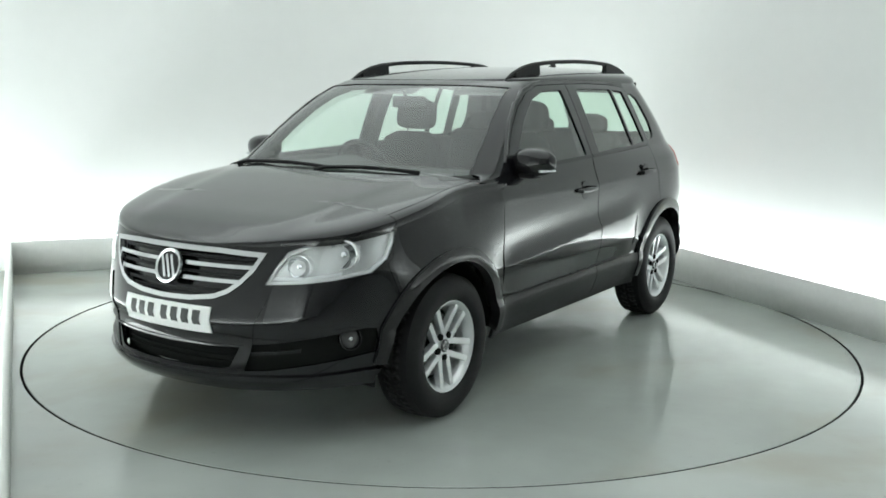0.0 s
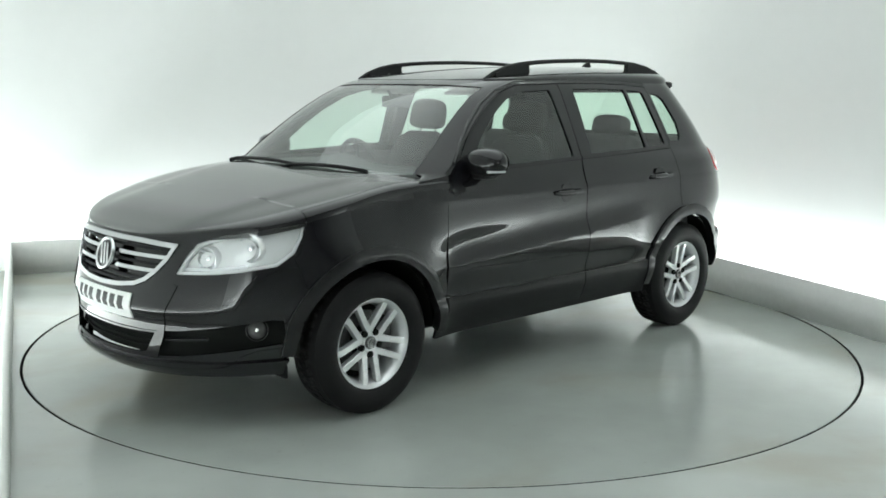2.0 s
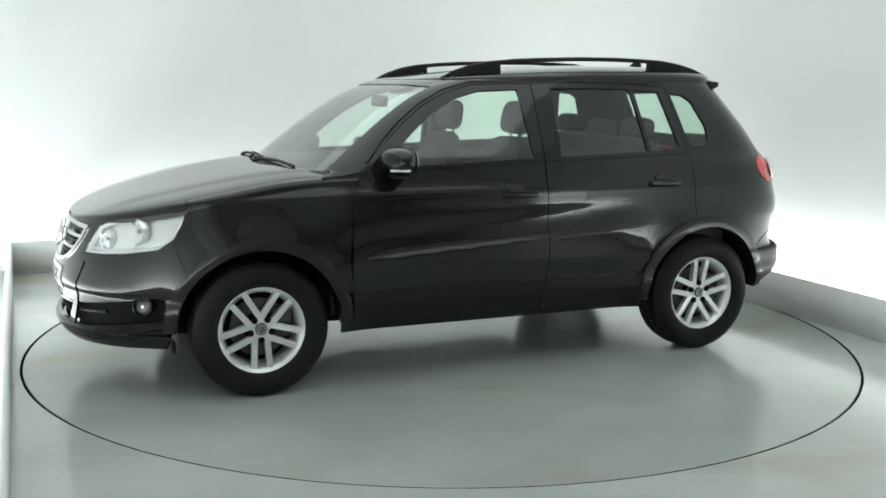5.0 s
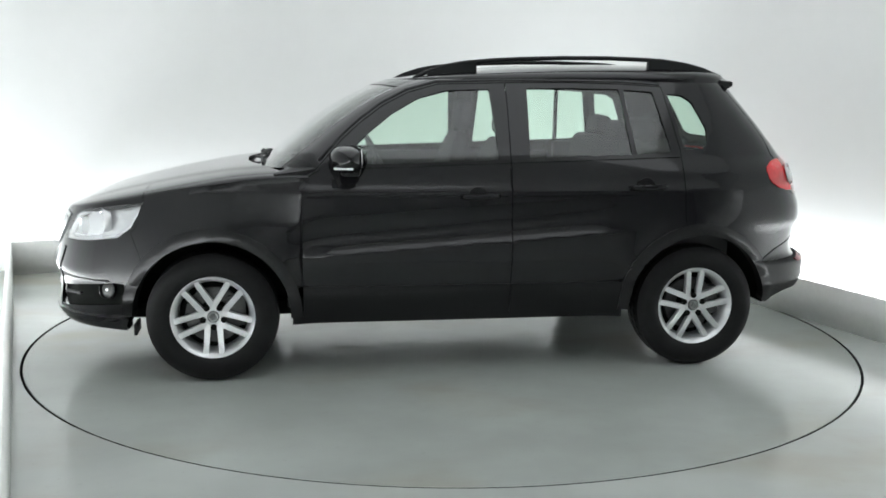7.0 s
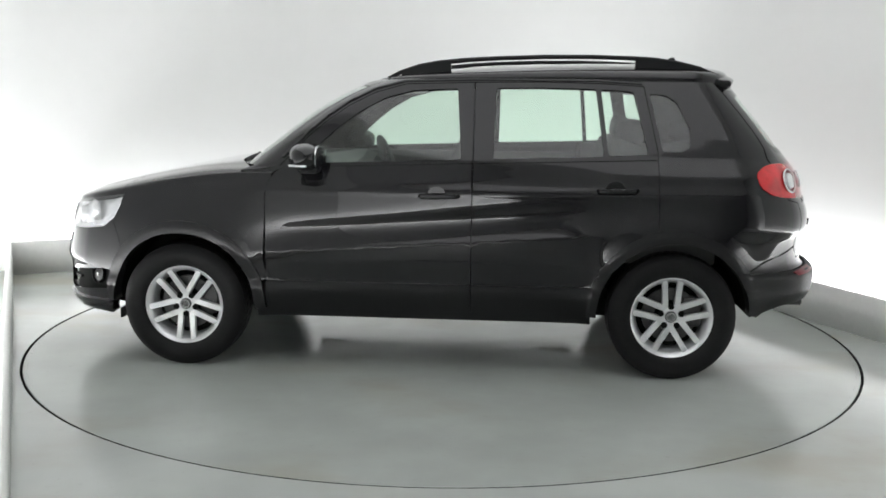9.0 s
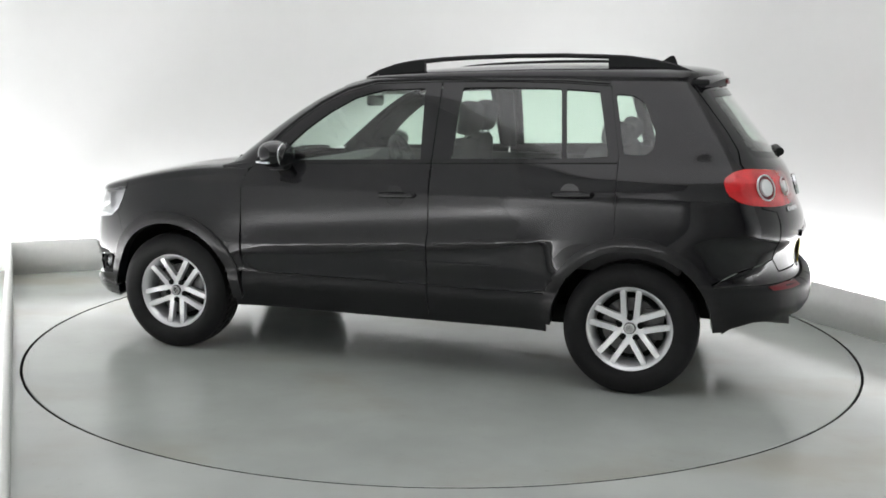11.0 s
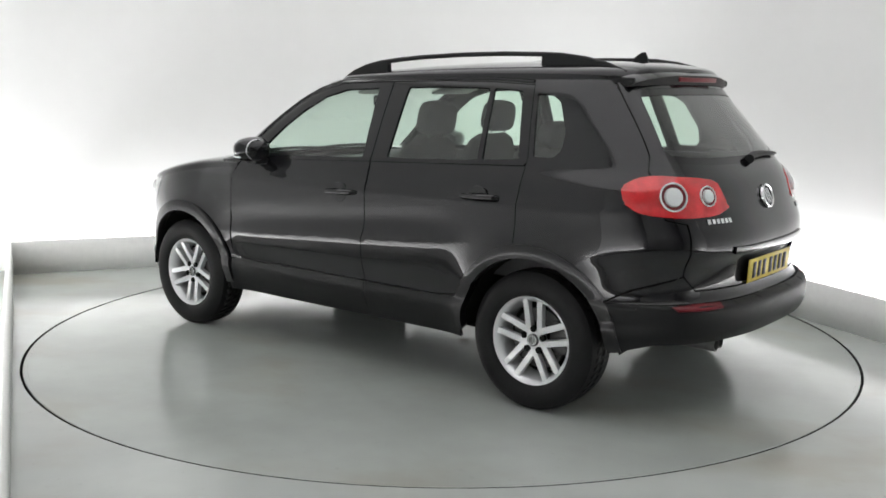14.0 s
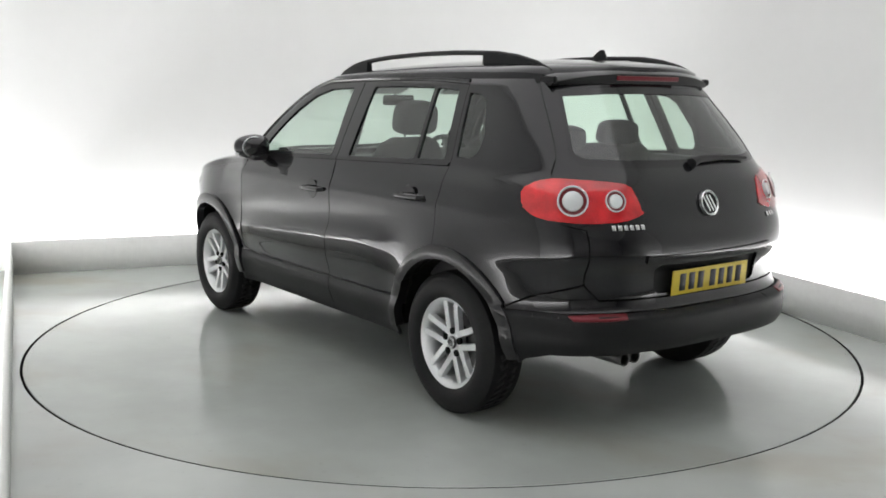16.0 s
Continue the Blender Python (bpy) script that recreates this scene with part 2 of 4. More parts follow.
def curve(knots):
    """A smooth curve through (a, b) knots, as a function of arrays."""
    ks = sorted(knots)
    xs, ys = np.array([k[0] for k in ks], float), np.array([k[1] for k in ks], float)
    d = np.diff(ys) / np.diff(xs)
    m = np.concatenate([[d[0]], np.where(d[1:] * d[:-1] > 0, 2 * d[1:] * d[:-1] / (d[1:] + d[:-1] + 1e-12), 0), [d[-1]]])
    m[1:-1] = 0.5 * m[1:-1] + 0.25 * (d[1:] + d[:-1])
    gx = np.linspace(xs[0], xs[-1], 600)
    i = np.clip(np.searchsorted(xs, gx) - 1, 0, len(xs) - 2)
    h = xs[i + 1] - xs[i]
    t = (gx - xs[i]) / h
    gy = (2 * t**3 - 3 * t**2 + 1) * ys[i] + (t**3 - 2 * t**2 + t) * h * m[i] + (3 * t**2 - 2 * t**3) * ys[i + 1] + (t**3 - t**2) * h * m[i + 1]
    return lambda v: np.interp(v, gx, gy)


# ---- the studio ----
def floor_sheet():
    R, N = 2.440, 128
    bm = bmesh.new()
    inner = [bm.verts.new(((R + 0.008) * math.cos(2 * math.pi * i / N), (R + 0.008) * math.sin(2 * math.pi * i / N), 0)) for i in range(N)]
    low = [bm.verts.new((v.co.x, v.co.y, -0.05)) for v in inner]
    mid = [bm.verts.new((3.6 * math.cos(2 * math.pi * i / N), 3.6 * math.sin(2 * math.pi * i / N), 0)) for i in range(N)]
    far = [bm.verts.new((16 * math.cos(2 * math.pi * i / N), 16 * math.sin(2 * math.pi * i / N), 0)) for i in range(N)]
    for a, b in ((low, inner), (inner, mid), (mid, far)):
        for i in range(N):
            bm.faces.new((a[i], a[(i + 1) % N], b[(i + 1) % N], b[i]))
    bmesh.ops.recalc_face_normals(bm, faces=bm.faces[:])
    fl = link("floor", bm, FLOOR, smooth=False)
    # wall of the gap near-black, its shade put into the colour
    fl.data.materials.append(SHADE_BLACK)
    for p in fl.data.polygons:
        p.material_index = 1 if p.center.z < -0.01 else 0
    for p in fl.data.polygons:
        if p.normal.z < -0.5:
            fl.data.flip_normals()
            break
    tagged(fl, "pale grey-green glossy painted studio floor", "floor", kind="structure")
    base = link("gap_shade_sheet", lathe([(-0.06, 0.001), (-0.06, 2.6)], 96, "Z"), SHADE_BLACK, smooth=False)
    tagged(base, "near-black sheet under the turntable rim, standing in for the gap's shade", "floor", kind="structure")
    disc = new("turntable")
    link("deck", lathe([(-0.05, R - 0.032), (0, R - 0.0302), (0, 0.001)], N, "Z"), DISC_SHADED, disc, smooth=False)
    rim = link("rim", lathe([(-0.05, R - 0.030), (-0.05, R - 0.006), (-0.003, R - 0.006), (0, R - 0.009), (0, R - 0.030), (-0.05, R - 0.030)], N, "Z"), DISC_SHADED, disc, smooth=False)
    # skirt near-black as well, in place of shade inside the gap
    rim.data.materials.append(SHADE_BLACK)
    for p in rim.data.polygons:
        p.material_index = 1 if p.center.z < -0.002 else 0
    tagged(disc, "round turntable painted pale grey-green, flush with the floor", "turntable")
    return disc


def wall_strip(name, path, z0, z1, mat, thick, label, category="wall"):
    """An upright wall along plan points, with its thickness on the outer side."""
    bm = bmesh.new()
    rows = []
    n = len(path)
    for i, p in enumerate(path):
        d = (path[min(i + 1, n - 1)] - path[max(i - 1, 0)]).normalized()
        o = Vector((-d.y, d.x)) * thick
        rows.append([bm.verts.new((p.x, p.y, z0)), bm.verts.new((p.x, p.y, z1)), bm.verts.new((p.x + o.x, p.y + o.y, z1)), bm.verts.new((p.x + o.x, p.y + o.y, z0))])
    for a, b in zip(rows, rows[1:]):
        for k in range(4):
            bm.faces.new((a[k], b[k], b[(k + 1) % 4], a[(k + 1) % 4]))
    bm.faces.new(rows[0]), bm.faces.new(rows[-1][::-1])
    bmesh.ops.recalc_face_normals(bm, faces=bm.faces[:])
    return tagged(link(name, sharp(bm), mat), label, category, kind="structure")


def fillet(a, corner, b, r, n=14):
    """Plan points round a corner."""
    d0, d1 = (a - corner).normalized(), (b - corner).normalized()
    half = math.acos(max(-1, min(1, d0.dot(d1)))) / 2
    c = corner + (d0 + d1).normalized() * (r / math.sin(half))
    p0, p1 = corner + d0 * (r / math.tan(half)), corner + d1 * (r / math.tan(half))
    a0 = math.atan2((p0 - c).y, (p0 - c).x)
    a1 = math.atan2((p1 - c).y, (p1 - c).x)
    while a1 - a0 > math.pi:
        a1 -= 2 * math.pi
    while a1 - a0 < -math.pi:
        a1 += 2 * math.pi
    return [c + Vector((math.cos(a0 + (a1 - a0) * i / n), math.sin(a0 + (a1 - a0) * i / n))) * r for i in range(n + 1)]


def studio():
    gap = 0.30
    la, lb = END_L + OUT_L * gap, CORNER_LB + OUT_L * gap
    ba, bb = CORNER_LB + OUT_B * gap, CORNER_BR + OUT_B * gap
    ra, rb = CORNER_BR + OUT_R * gap, END_R + OUT_R * gap
    c1 = meet(la, lb, ba, bb)
    c2 = meet(ba, bb, ra, rb)
    path = [la] + fillet(la, c1, c2, 0.5) + fillet(c1, c2, rb, 1.2) + [rb]
    ml, mr = c1 + DIR_L * 6.2, c2 + DIR_R * 7.6
    wall_strip("wall_cyclorama", [ml] + path[1:-1] + [mr], 0, 4.2, WALL, 0.15, "smooth white studio wall, seamless, lit from below")
    wall_strip("wall_left", [la, ml], 0, 4.2, UNSEEN_WALL, 0.15, "plain pale side wall, unseen, added to close the bay")
    wall_strip("wall_right", [mr, rb], 0, 4.2, UNSEEN_WALL, 0.15, "plain pale side wall, unseen, added to close the bay")
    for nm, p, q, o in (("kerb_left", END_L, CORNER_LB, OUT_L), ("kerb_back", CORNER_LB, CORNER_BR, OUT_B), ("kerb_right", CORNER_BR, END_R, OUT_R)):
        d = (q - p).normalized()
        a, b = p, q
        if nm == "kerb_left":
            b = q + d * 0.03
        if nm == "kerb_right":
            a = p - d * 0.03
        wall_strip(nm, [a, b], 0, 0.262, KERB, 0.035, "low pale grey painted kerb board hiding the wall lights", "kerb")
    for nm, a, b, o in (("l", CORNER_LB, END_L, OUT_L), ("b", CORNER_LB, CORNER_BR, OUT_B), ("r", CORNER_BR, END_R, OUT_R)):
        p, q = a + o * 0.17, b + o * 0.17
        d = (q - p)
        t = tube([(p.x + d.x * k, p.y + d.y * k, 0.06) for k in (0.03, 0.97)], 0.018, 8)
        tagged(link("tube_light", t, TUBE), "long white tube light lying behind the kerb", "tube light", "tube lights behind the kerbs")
    wall_strip("wall_near", [rb, la], 0, 4.2, UNSEEN_WALL, 0.15, "plain pale wall behind the camera, unseen, added to close the bay")
    bm = bmesh.new()
    vs = [bm.verts.new((p.x, p.y, 4.2)) for p in path]
    bm.faces.new(vs)
    bmesh.ops.recalc_face_normals(bm, faces=bm.faces[:])
    ext = bmesh.ops.extrude_face_region(bm, geom=bm.faces[:])
    bmesh.ops.translate(bm, verts=[v for v in ext["geom"] if isinstance(v, bmesh.types.BMVert)], vec=(0, 0, 0.15))
    bmesh.ops.recalc_face_normals(bm, faces=bm.faces[:])
    tagged(link("ceiling", bm, WALL, smooth=False), "plain white studio ceiling", "ceiling", kind="structure")


studio()
turntable = floor_sheet()


# ---- the car's outer surface ----
# plan outlines, level by level: front, rear, half width
XF = curve([(0.16, 2.06), (0.24, 2.15), (0.30, 2.20), (0.45, 2.195), (0.50, 2.20), (0.535, 2.215), (0.60, 2.20), (0.74, 2.16), (0.85, 2.12), (0.95, 2.05), (1.1, 1.95)])
XS_GLASS = curve([(1.09, 1.05), (1.2, 0.918), (1.3, 0.795), (1.37, 0.70), (1.42, 0.625), (1.47, 0.54), (1.53, 0.405), (1.555, 0.32), (1.60, 0.12), (1.66, -0.2)])
XR = curve([(0.16, -1.80), (0.25, -1.95), (0.33, -2.08), (0.40, -2.135), (0.46, -2.165), (0.53, -2.168), (0.562, -2.155), (0.580, -2.110), (0.61, -2.092), (0.66, -2.086), (0.74, -2.094), (0.80, -2.118), (0.86, -2.115), (0.97, -2.07), (1.10, -2.022), (1.20, -1.945), (1.30, -1.865), (1.51, -1.69), (1.60, -1.62), (1.66, -1.56)])


def XS(z):
    """The windscreen's front; below its foot the pillar runs out forwards into the wing."""
    z = np.asarray(z, float)
    return np.where(z < 1.09, 1.05 + np.clip(1.09 - z, 0, 0.1) * 8.0, XS_GLASS(z))


AR = curve([(0.16, 0.70), (0.85, 0.72), (1.0, 0.66), (1.1, 0.60), (1.3, 0.45), (1.6, 0.36)])
WZ = curve([(0.16, 0.80), (0.25, 0.83), (0.31, 0.846), (0.38, 0.868), (0.43, 0.878), (0.455, 0.877), (0.49, 0.869), (0.53, 0.872), (0.60, 0.883), (0.70, 0.892), (0.80, 0.896), (0.90, 0.894), (0.945, 0.893), (0.976, 0.8925), (0.988, 0.888), (1.02, 0.8745), (1.08, 0.856), (1.13, 0.842), (1.25, 0.792), (1.40, 0.724), (1.50, 0.674), (1.56, 0.635), (1.62, 0.56), (1.68, 0.48)])
U_FRONT, U_REAR = 2.7, -2.6
NOSE = 0.86  # below 1: a squarer nose in plan
TAIL = 1.42  # the larger, the squarer the tail in plan
HUB_F, HUB_R, HUB_Z, ARCH = 1.302, -1.302, 0.336, 0.396


def body(u, z, upper=False):
    """Points of the body's skin: u runs round it from the tail over the flank to the nose, z is the height."""
    u, z = np.asarray(u, float), np.asarray(z, float)
    flip = np.where((u > U_FRONT) | (u < U_REAR), -1.0, 1.0)
    u = np.where(u > U_FRONT, 2 * U_FRONT - u, np.where(u < U_REAR, 2 * U_REAR - u, u))
    xf = XS(z) if upper else XF(z)
    af = np.full_like(xf, 0.30) if upper else xf - 1.3
    kf = 2 / 3 if upper else NOSE
    xr, ar, w = XR(z), AR(z), WZ(z)
    cf, cr = xf - af, xr + ar
    th = np.clip((u - 1.3) / 1.4, 0, 1) * math.pi / 2
    tr = np.clip((-1.3 - u) / 1.3, 0, 1) * math.pi / 2
    k = 1 / TAIL
    x = np.where(u > 1.3, cf + af * np.sin(th) ** kf, np.where(u < -1.3, cr - ar * np.sin(tr) ** k, cr + (cf - cr) * (u + 1.3) / 2.6))
    y = np.where(u > 1.3, np.maximum(np.cos(th), 0) ** kf, np.where(u < -1.3, np.maximum(np.cos(tr), 0) ** k, 1.0)) * w
    fade = np.clip((y / w - 0.8) / 0.2, 0, 1)
    # flank: slight bow, wheel-arch swell, and the crease low on the doors
    bow = -0.010 * (x / 1.3) ** 2
    swell = 0.006 * (np.exp(-(((x - 1.30) / 0.42) ** 2) - ((z - 0.62) / 0.26) ** 2) + np.exp(-(((x + 1.30) / 0.42) ** 2) - ((z - 0.64) / 0.26) ** 2))
    for hub in (HUB_F, HUB_R):
        r = np.hypot(x - hub, z - HUB_Z)
        flare = 0.026 * np.exp(-((np.maximum(r - 0.43, 0) / 0.075) ** 1.3)) * (z < 1.0)
        swell = swell + flare
    zc = 0.705 - 0.067 * x
    span = 1 / (1 + np.exp((np.abs(x) - 0.80) / 0.05))
    step = 0.033 * span * np.exp(-np.maximum(z - zc, 0) / 0.040) * np.clip((z - 0.3) / 0.3, 0, 1)
    dish = -0.007 * span * np.exp(-(((z - zc - 0.09) / 0.07) ** 2))
    wing = -0.034 * np.clip((x - 0.86) / 0.3, 0, 1) * np.clip((z - 0.74) / 0.24, 0, 1.2) ** 1.6
    y = y + fade * (wing + bow + swell + step + dish)
    # the glasshouse draws in towards the tail above a shoulder
    up = np.clip((z - 1.06) / 0.11, 0, 1)
    y = y * (1 - 0.046 * np.clip((-0.35 - x) / 1.3, 0, 1) ** 1.3 * up * up * (3 - 2 * up))
    return np.stack([x, y * flip, z], -1)


def skin_normals(u, z, upper):
    e = 0.004
    du = body(u + e, z, upper) - body(u - e, z, upper)
    dz = body(u, z + e, upper) - body(u, z - e, upper)
    n = np.cross(dz, du)
    n /= np.maximum(np.linalg.norm(n, axis=-1, keepdims=True), 1e-9)
    return n


def sx(x, z, upper=False):
    """A place on the flank, by x."""
    xf = float(XS(z) if upper else XF(z))
    af = 0.30 if upper else xf - 1.3
    cf, cr, ar = xf - af, float(XR(z) + AR(z)), float(AR(z))
    if x > cf:
        return (1.3 + 1.4 * math.asin(min(1, (x - cf) / af) ** (1.5 if upper else 1 / NOSE)) / (math.pi / 2), z)
    if x < cr:
        return (-1.3 - 1.3 * math.asin(min(1, (cr - x) / ar) ** TAIL) / (math.pi / 2), z)
    return (-1.3 + 2.6 * (x - cr) / (cf - cr), z)


def fy(y, z, upper=False):
    """A place on the nose or windscreen, by y."""
    t = 1.4 * math.acos(min(1, abs(y) / float(WZ(z))) ** (1.5 if upper else 1 / NOSE)) / (math.pi / 2)
    return (1.3 + t if y >= 0 else 2 * U_FRONT - 1.3 - t, z)


def ry(y, z):
    """A place on the tail, by y."""
    t = 1.3 * math.acos(min(1, (abs(y) / float(WZ(z)))) ** TAIL) / (math.pi / 2)
    return (-1.3 - t if y >= 0 else 2 * U_REAR + 1.3 + t, z)


def inside(px, py, poly):
    c = np.zeros(px.shape, bool)
    n = len(poly)
    for i in range(n):
        (x0, y0), (x1, y1) = poly[i], poly[i - 1]
        if y0 == y1:
            continue
        c ^= ((y0 > py) != (y1 > py)) & (px < (x1 - x0) * (py - y0) / (y1 - y0) + x0)
    return c


def resample(poly, step=0.025):
    out = []
    for i, (x0, y0) in enumerate(poly):
        x1, y1 = poly[(i + 1) % len(poly)]
        n = max(1, int(math.hypot(x1 - x0, y1 - y0) / step))
        out += [(x0 + (x1 - x0) * k / n, y0 + (y1 - y0) * k / n) for k in range(n)]
    return out


def shrink(poly, gap):
    a = sum(poly[i - 1][0] * poly[i][1] - poly[i][0] * poly[i - 1][1] for i in range(len(poly)))
    s = 1 if a > 0 else -1
    out = []
    for i in range(len(poly)):
        p, q, r = Vector(poly[i - 1]), Vector(poly[i]), Vector(poly[(i + 1) % len(poly)])
        e0, e1 = (q - p).normalized(), (r - q).normalized()
        n0, n1 = Vector((-e0.y, e0.x)) * s, Vector((-e1.y, e1.x)) * s
        n = n0 + n1
        n = n / max(0.5, n.length_squared / 2) if n.length > 1e-4 else n0
        out.append((q.x + n.x * gap, q.y + n.y * gap))
    return out


def smooth_poly(pts, rounds=2):
    """Rounds off a polygon's corners."""
    for _ in range(rounds):
        out = []
        for i in range(len(pts)):
            p, q = pts[i], pts[(i + 1) % len(pts)]
            out += [(p[0] * 0.8 + q[0] * 0.2, p[1] * 0.8 + q[1] * 0.2), (p[0] * 0.2 + q[0] * 0.8, p[1] * 0.2 + q[1] * 0.8)]
        pts = out
    return pts


from mathutils.geometry import delaunay_2d_cdt


def panel(name, mat, parent, outer, holes=(), upper=False, gap=0.001, lift=0.0, rim=0.016, side=1, grid=(0.04, 0.022), label=""):
    """A panel of the skin: the outline and its holes are given in (u, z); its edges are turned in by rim."""
    loops = [resample(shrink(resample(outer), gap))] + [resample(shrink(resample(h), -gap)) for h in holes]
    us, zs = [p[0] for p in loops[0]], [p[1] for p in loops[0]]
    gu, gz = np.meshgrid(np.arange(min(us), max(us), grid[0]), np.arange(min(zs), max(zs), grid[1]))
    gu, gz = gu.ravel(), gz.ravel()
    ok = inside(gu, gz, loops[0])
    for h in loops[1:]:
        ok &= ~inside(gu, gz, h)
    border = np.array([p for lp in loops for p in lp])
    gp = np.stack([gu[ok], gz[ok]], -1)
    if len(gp):
        near = np.array([np.min((border[:, 0] - a) ** 2 + (border[:, 1] - b) ** 2) for a, b in gp])
        gp = gp[near > 0.009**2]
    pts, edges = [], []
    for lp in loops:
        k = len(pts)
        pts += lp
        edges += [(k + i, k + (i + 1) % len(lp)) for i in range(len(lp))]
    pts += [tuple(p) for p in gp]
    co, _, faces, _, _, _ = delaunay_2d_cdt([Vector(p) for p in pts], edges, [], 0, 1e-5)
    co = np.array([(c.x, c.y) for c in co])
    f = np.array([t for t in faces if len(t) == 3])
    mid = co[f].mean(1)
    ok = inside(mid[:, 0], mid[:, 1], loops[0])
    for h in loops[1:]:
        ok &= ~inside(mid[:, 0], mid[:, 1], h)
    f = f[ok]
    nor = skin_normals(co[:, 0], co[:, 1], upper)
    pos = body(co[:, 0], co[:, 1], upper) + nor * lift
    tri = pos[f]
    fn = np.cross(tri[:, 1] - tri[:, 0], tri[:, 2] - tri[:, 0])
    bad = (fn * nor[f].mean(1)).sum(1) < 0
    f[bad] = f[bad][:, ::-1]
    # edges turned in
    count = {}
    for t in f:
        for i in range(3):
            count[(t[i], t[(i + 1) % 3])] = 1
    rimmed = [(a, b) for a, b in count if (b, a) not in count]
    idx = {}
    verts, norms = [tuple(p) for p in pos], [tuple(n) for n in nor]
    tris = [tuple(int(i) for i in t) for t in f]
    if rim:
        tops = {}
        for a, b in rimmed:
            for i in (a, b):
                if i not in idx:
                    idx[i] = len(verts)
                    verts.append(tuple(pos[i] - nor[i] * rim))
                    norms.append((0, 0, 0))
                    tops[i] = len(verts)
                    verts.append(tuple(pos[i]))
                    norms.append((0, 0, 0))
            tris.append((int(tops[b]), int(tops[a]), int(idx[a]), int(idx[b])))
    if side < 0:
        verts = [(x, -y, z) for x, y, z in verts]
        norms = [(x, -y, z) for x, y, z in norms]
        tris = [t[::-1] for t in tris]
    me = bpy.data.meshes.new(name)
    me.from_pydata(verts, [], tris)
    me.materials.append(mat)
    for p in me.polygons:
        p.use_smooth = len(p.vertices) == 3
    me.normals_split_custom_set_from_vertices(norms)
    ob = new(name, me)
    ob.parent = parent
    ob.visible_shadow = mat not in (GLASS, SCREEN, LENS)
    if label:
        tagged(ob, label)
    return ob


def cap(name, mat, parent, xs, half, ze, zc, j0, j1, m=2.6, rows=26, label="", side=0, upper=False, lift=0.0, bend=None, ridge=None):
    """A slice of a lid over the body (bonnet, roof): each cross-section swells from the edge ze at y = half up to zc in the middle."""
    bm = bmesh.new()
    grid = []
    for x in xs:
        y, a, b = half(x), ze(x), zc(x)
        row = []
        for j in range(rows + 1):
            a0 = j0(x) if callable(j0) else j0
            t = (a0 + (j1 - a0) * j / rows) * math.pi / 2
            s, c = math.sin(abs(t)), math.cos(t)
            k = c ** (2 / m)
            xx = x + (bend(x, k) if bend else 0.0)
            a, b = ze(xx), zc(xx)
            lid = b - a
            a += ridge(xx, y * k) if ridge else 0.0
            row.append(bm.verts.new((xx, (y * k) * (1 if side >= 0 else -1), a + lid * s ** (2 / m) + lift)))
        if side == 0:
            row += [bm.verts.new((v.co.x, -v.co.y, v.co.z)) for v in row[:-1][::-1]]
        grid.append(row)
    for r0, r1 in zip(grid, grid[1:]):
        for j in range(len(r0) - 1):
            bm.faces.new((r0[j], r0[j + 1], r1[j + 1], r1[j]))
    bmesh.ops.remove_doubles(bm, verts=bm.verts[:], dist=0.0004)
    bmesh.ops.recalc_face_normals(bm, faces=bm.faces[:])
    if sum(f.normal.z for f in bm.faces) < 0:
        bmesh.ops.reverse_faces(bm, faces=bm.faces[:])
    edge = [e for e in bm.edges if len(e.link_faces) == 1]
    ext = bmesh.ops.extrude_edge_only(bm, edges=edge)
    bmesh.ops.translate(bm, verts=[v for v in ext["geom"] if isinstance(v, bmesh.types.BMVert)], vec=(0, 0, -0.014))
    bmesh.ops.recalc_face_normals(bm, faces=bm.faces[:])
    return link(name, sharp(bm, 50), mat, parent, label)


# ---- outlines of the flank, in metres along the car and above the ground ----


def arc(cx, cz, r, a0, a1, n=18):
    return [(cx + r * math.cos(radians(a0 + (a1 - a0) * i / n)), cz + r * math.sin(radians(a0 + (a1 - a0) * i / n))) for i in range(n + 1)]


def flank(pts, upper=False):
    return [sx(x, z, upper) for x, z in resample(pts, 0.03)]


ZE = curve([(0.60, 1.045), (0.9, 1.03), (1.2, 1.0), (1.5, 0.952), (1.7, 0.908), (1.9, 0.875), (2.1, 0.852), (2.2, 0.845)])
ZCB = curve([(0.60, 1.09), (0.95, 1.092), (1.18, 1.076), (1.446, 1.032), (1.775, 0.960), (1.90, 0.928), (1.95, 0.913), (2.0, 0.895), (2.07, 0.870), (2.125, 0.850), (2.2, 0.845)])
ZRE = 1.555
ZCR = curve([(0.42, 1.53), (0.32, 1.556), (0.15, 1.588), (-0.10, 1.618), (-0.4, 1.640), (-0.8, 1.655), (-1.1, 1.657), (-1.4, 1.650), (-1.6, 1.630), (-1.70, 1.60)])

GLASS_F = [(0.65, 1.112), (0.555, 1.22), (0.48, 1.29), (0.37, 1.375), (0.23, 1.455), (0.08, 1.496), (-0.155, 1.506), (-0.185, 1.143)]
GLASS_R = [(-0.355, 1.150), (-0.365, 1.512), (-0.60, 1.516), (-0.885, 1.512), (-0.925, 1.168)]
GLASS_V = [(-0.952, 1.170), (-0.912, 1.511), (-1.08, 1.500), (-1.155, 1.182)]
GLASS_Q = [(-1.232, 1.195), (-1.165, 1.490), (-1.25, 1.484), (-1.305, 1.45), (-1.372, 1.31), (-1.37, 1.225), (-1.335, 1.195)]
DOOR_F = [(0.845, 0.484), (0.845, 0.93), (0.835, 1.0), (0.80, 1.06), (0.74, 1.125), (0.63, 1.245), (0.54, 1.325), (0.42, 1.412), (0.28, 1.484), (0.12, 1.528), (-0.247, 1.540), (-0.247, 0.484)]
ARC_R = arc(HUB_R, HUB_Z + 0.01, 0.437, 19, 76)
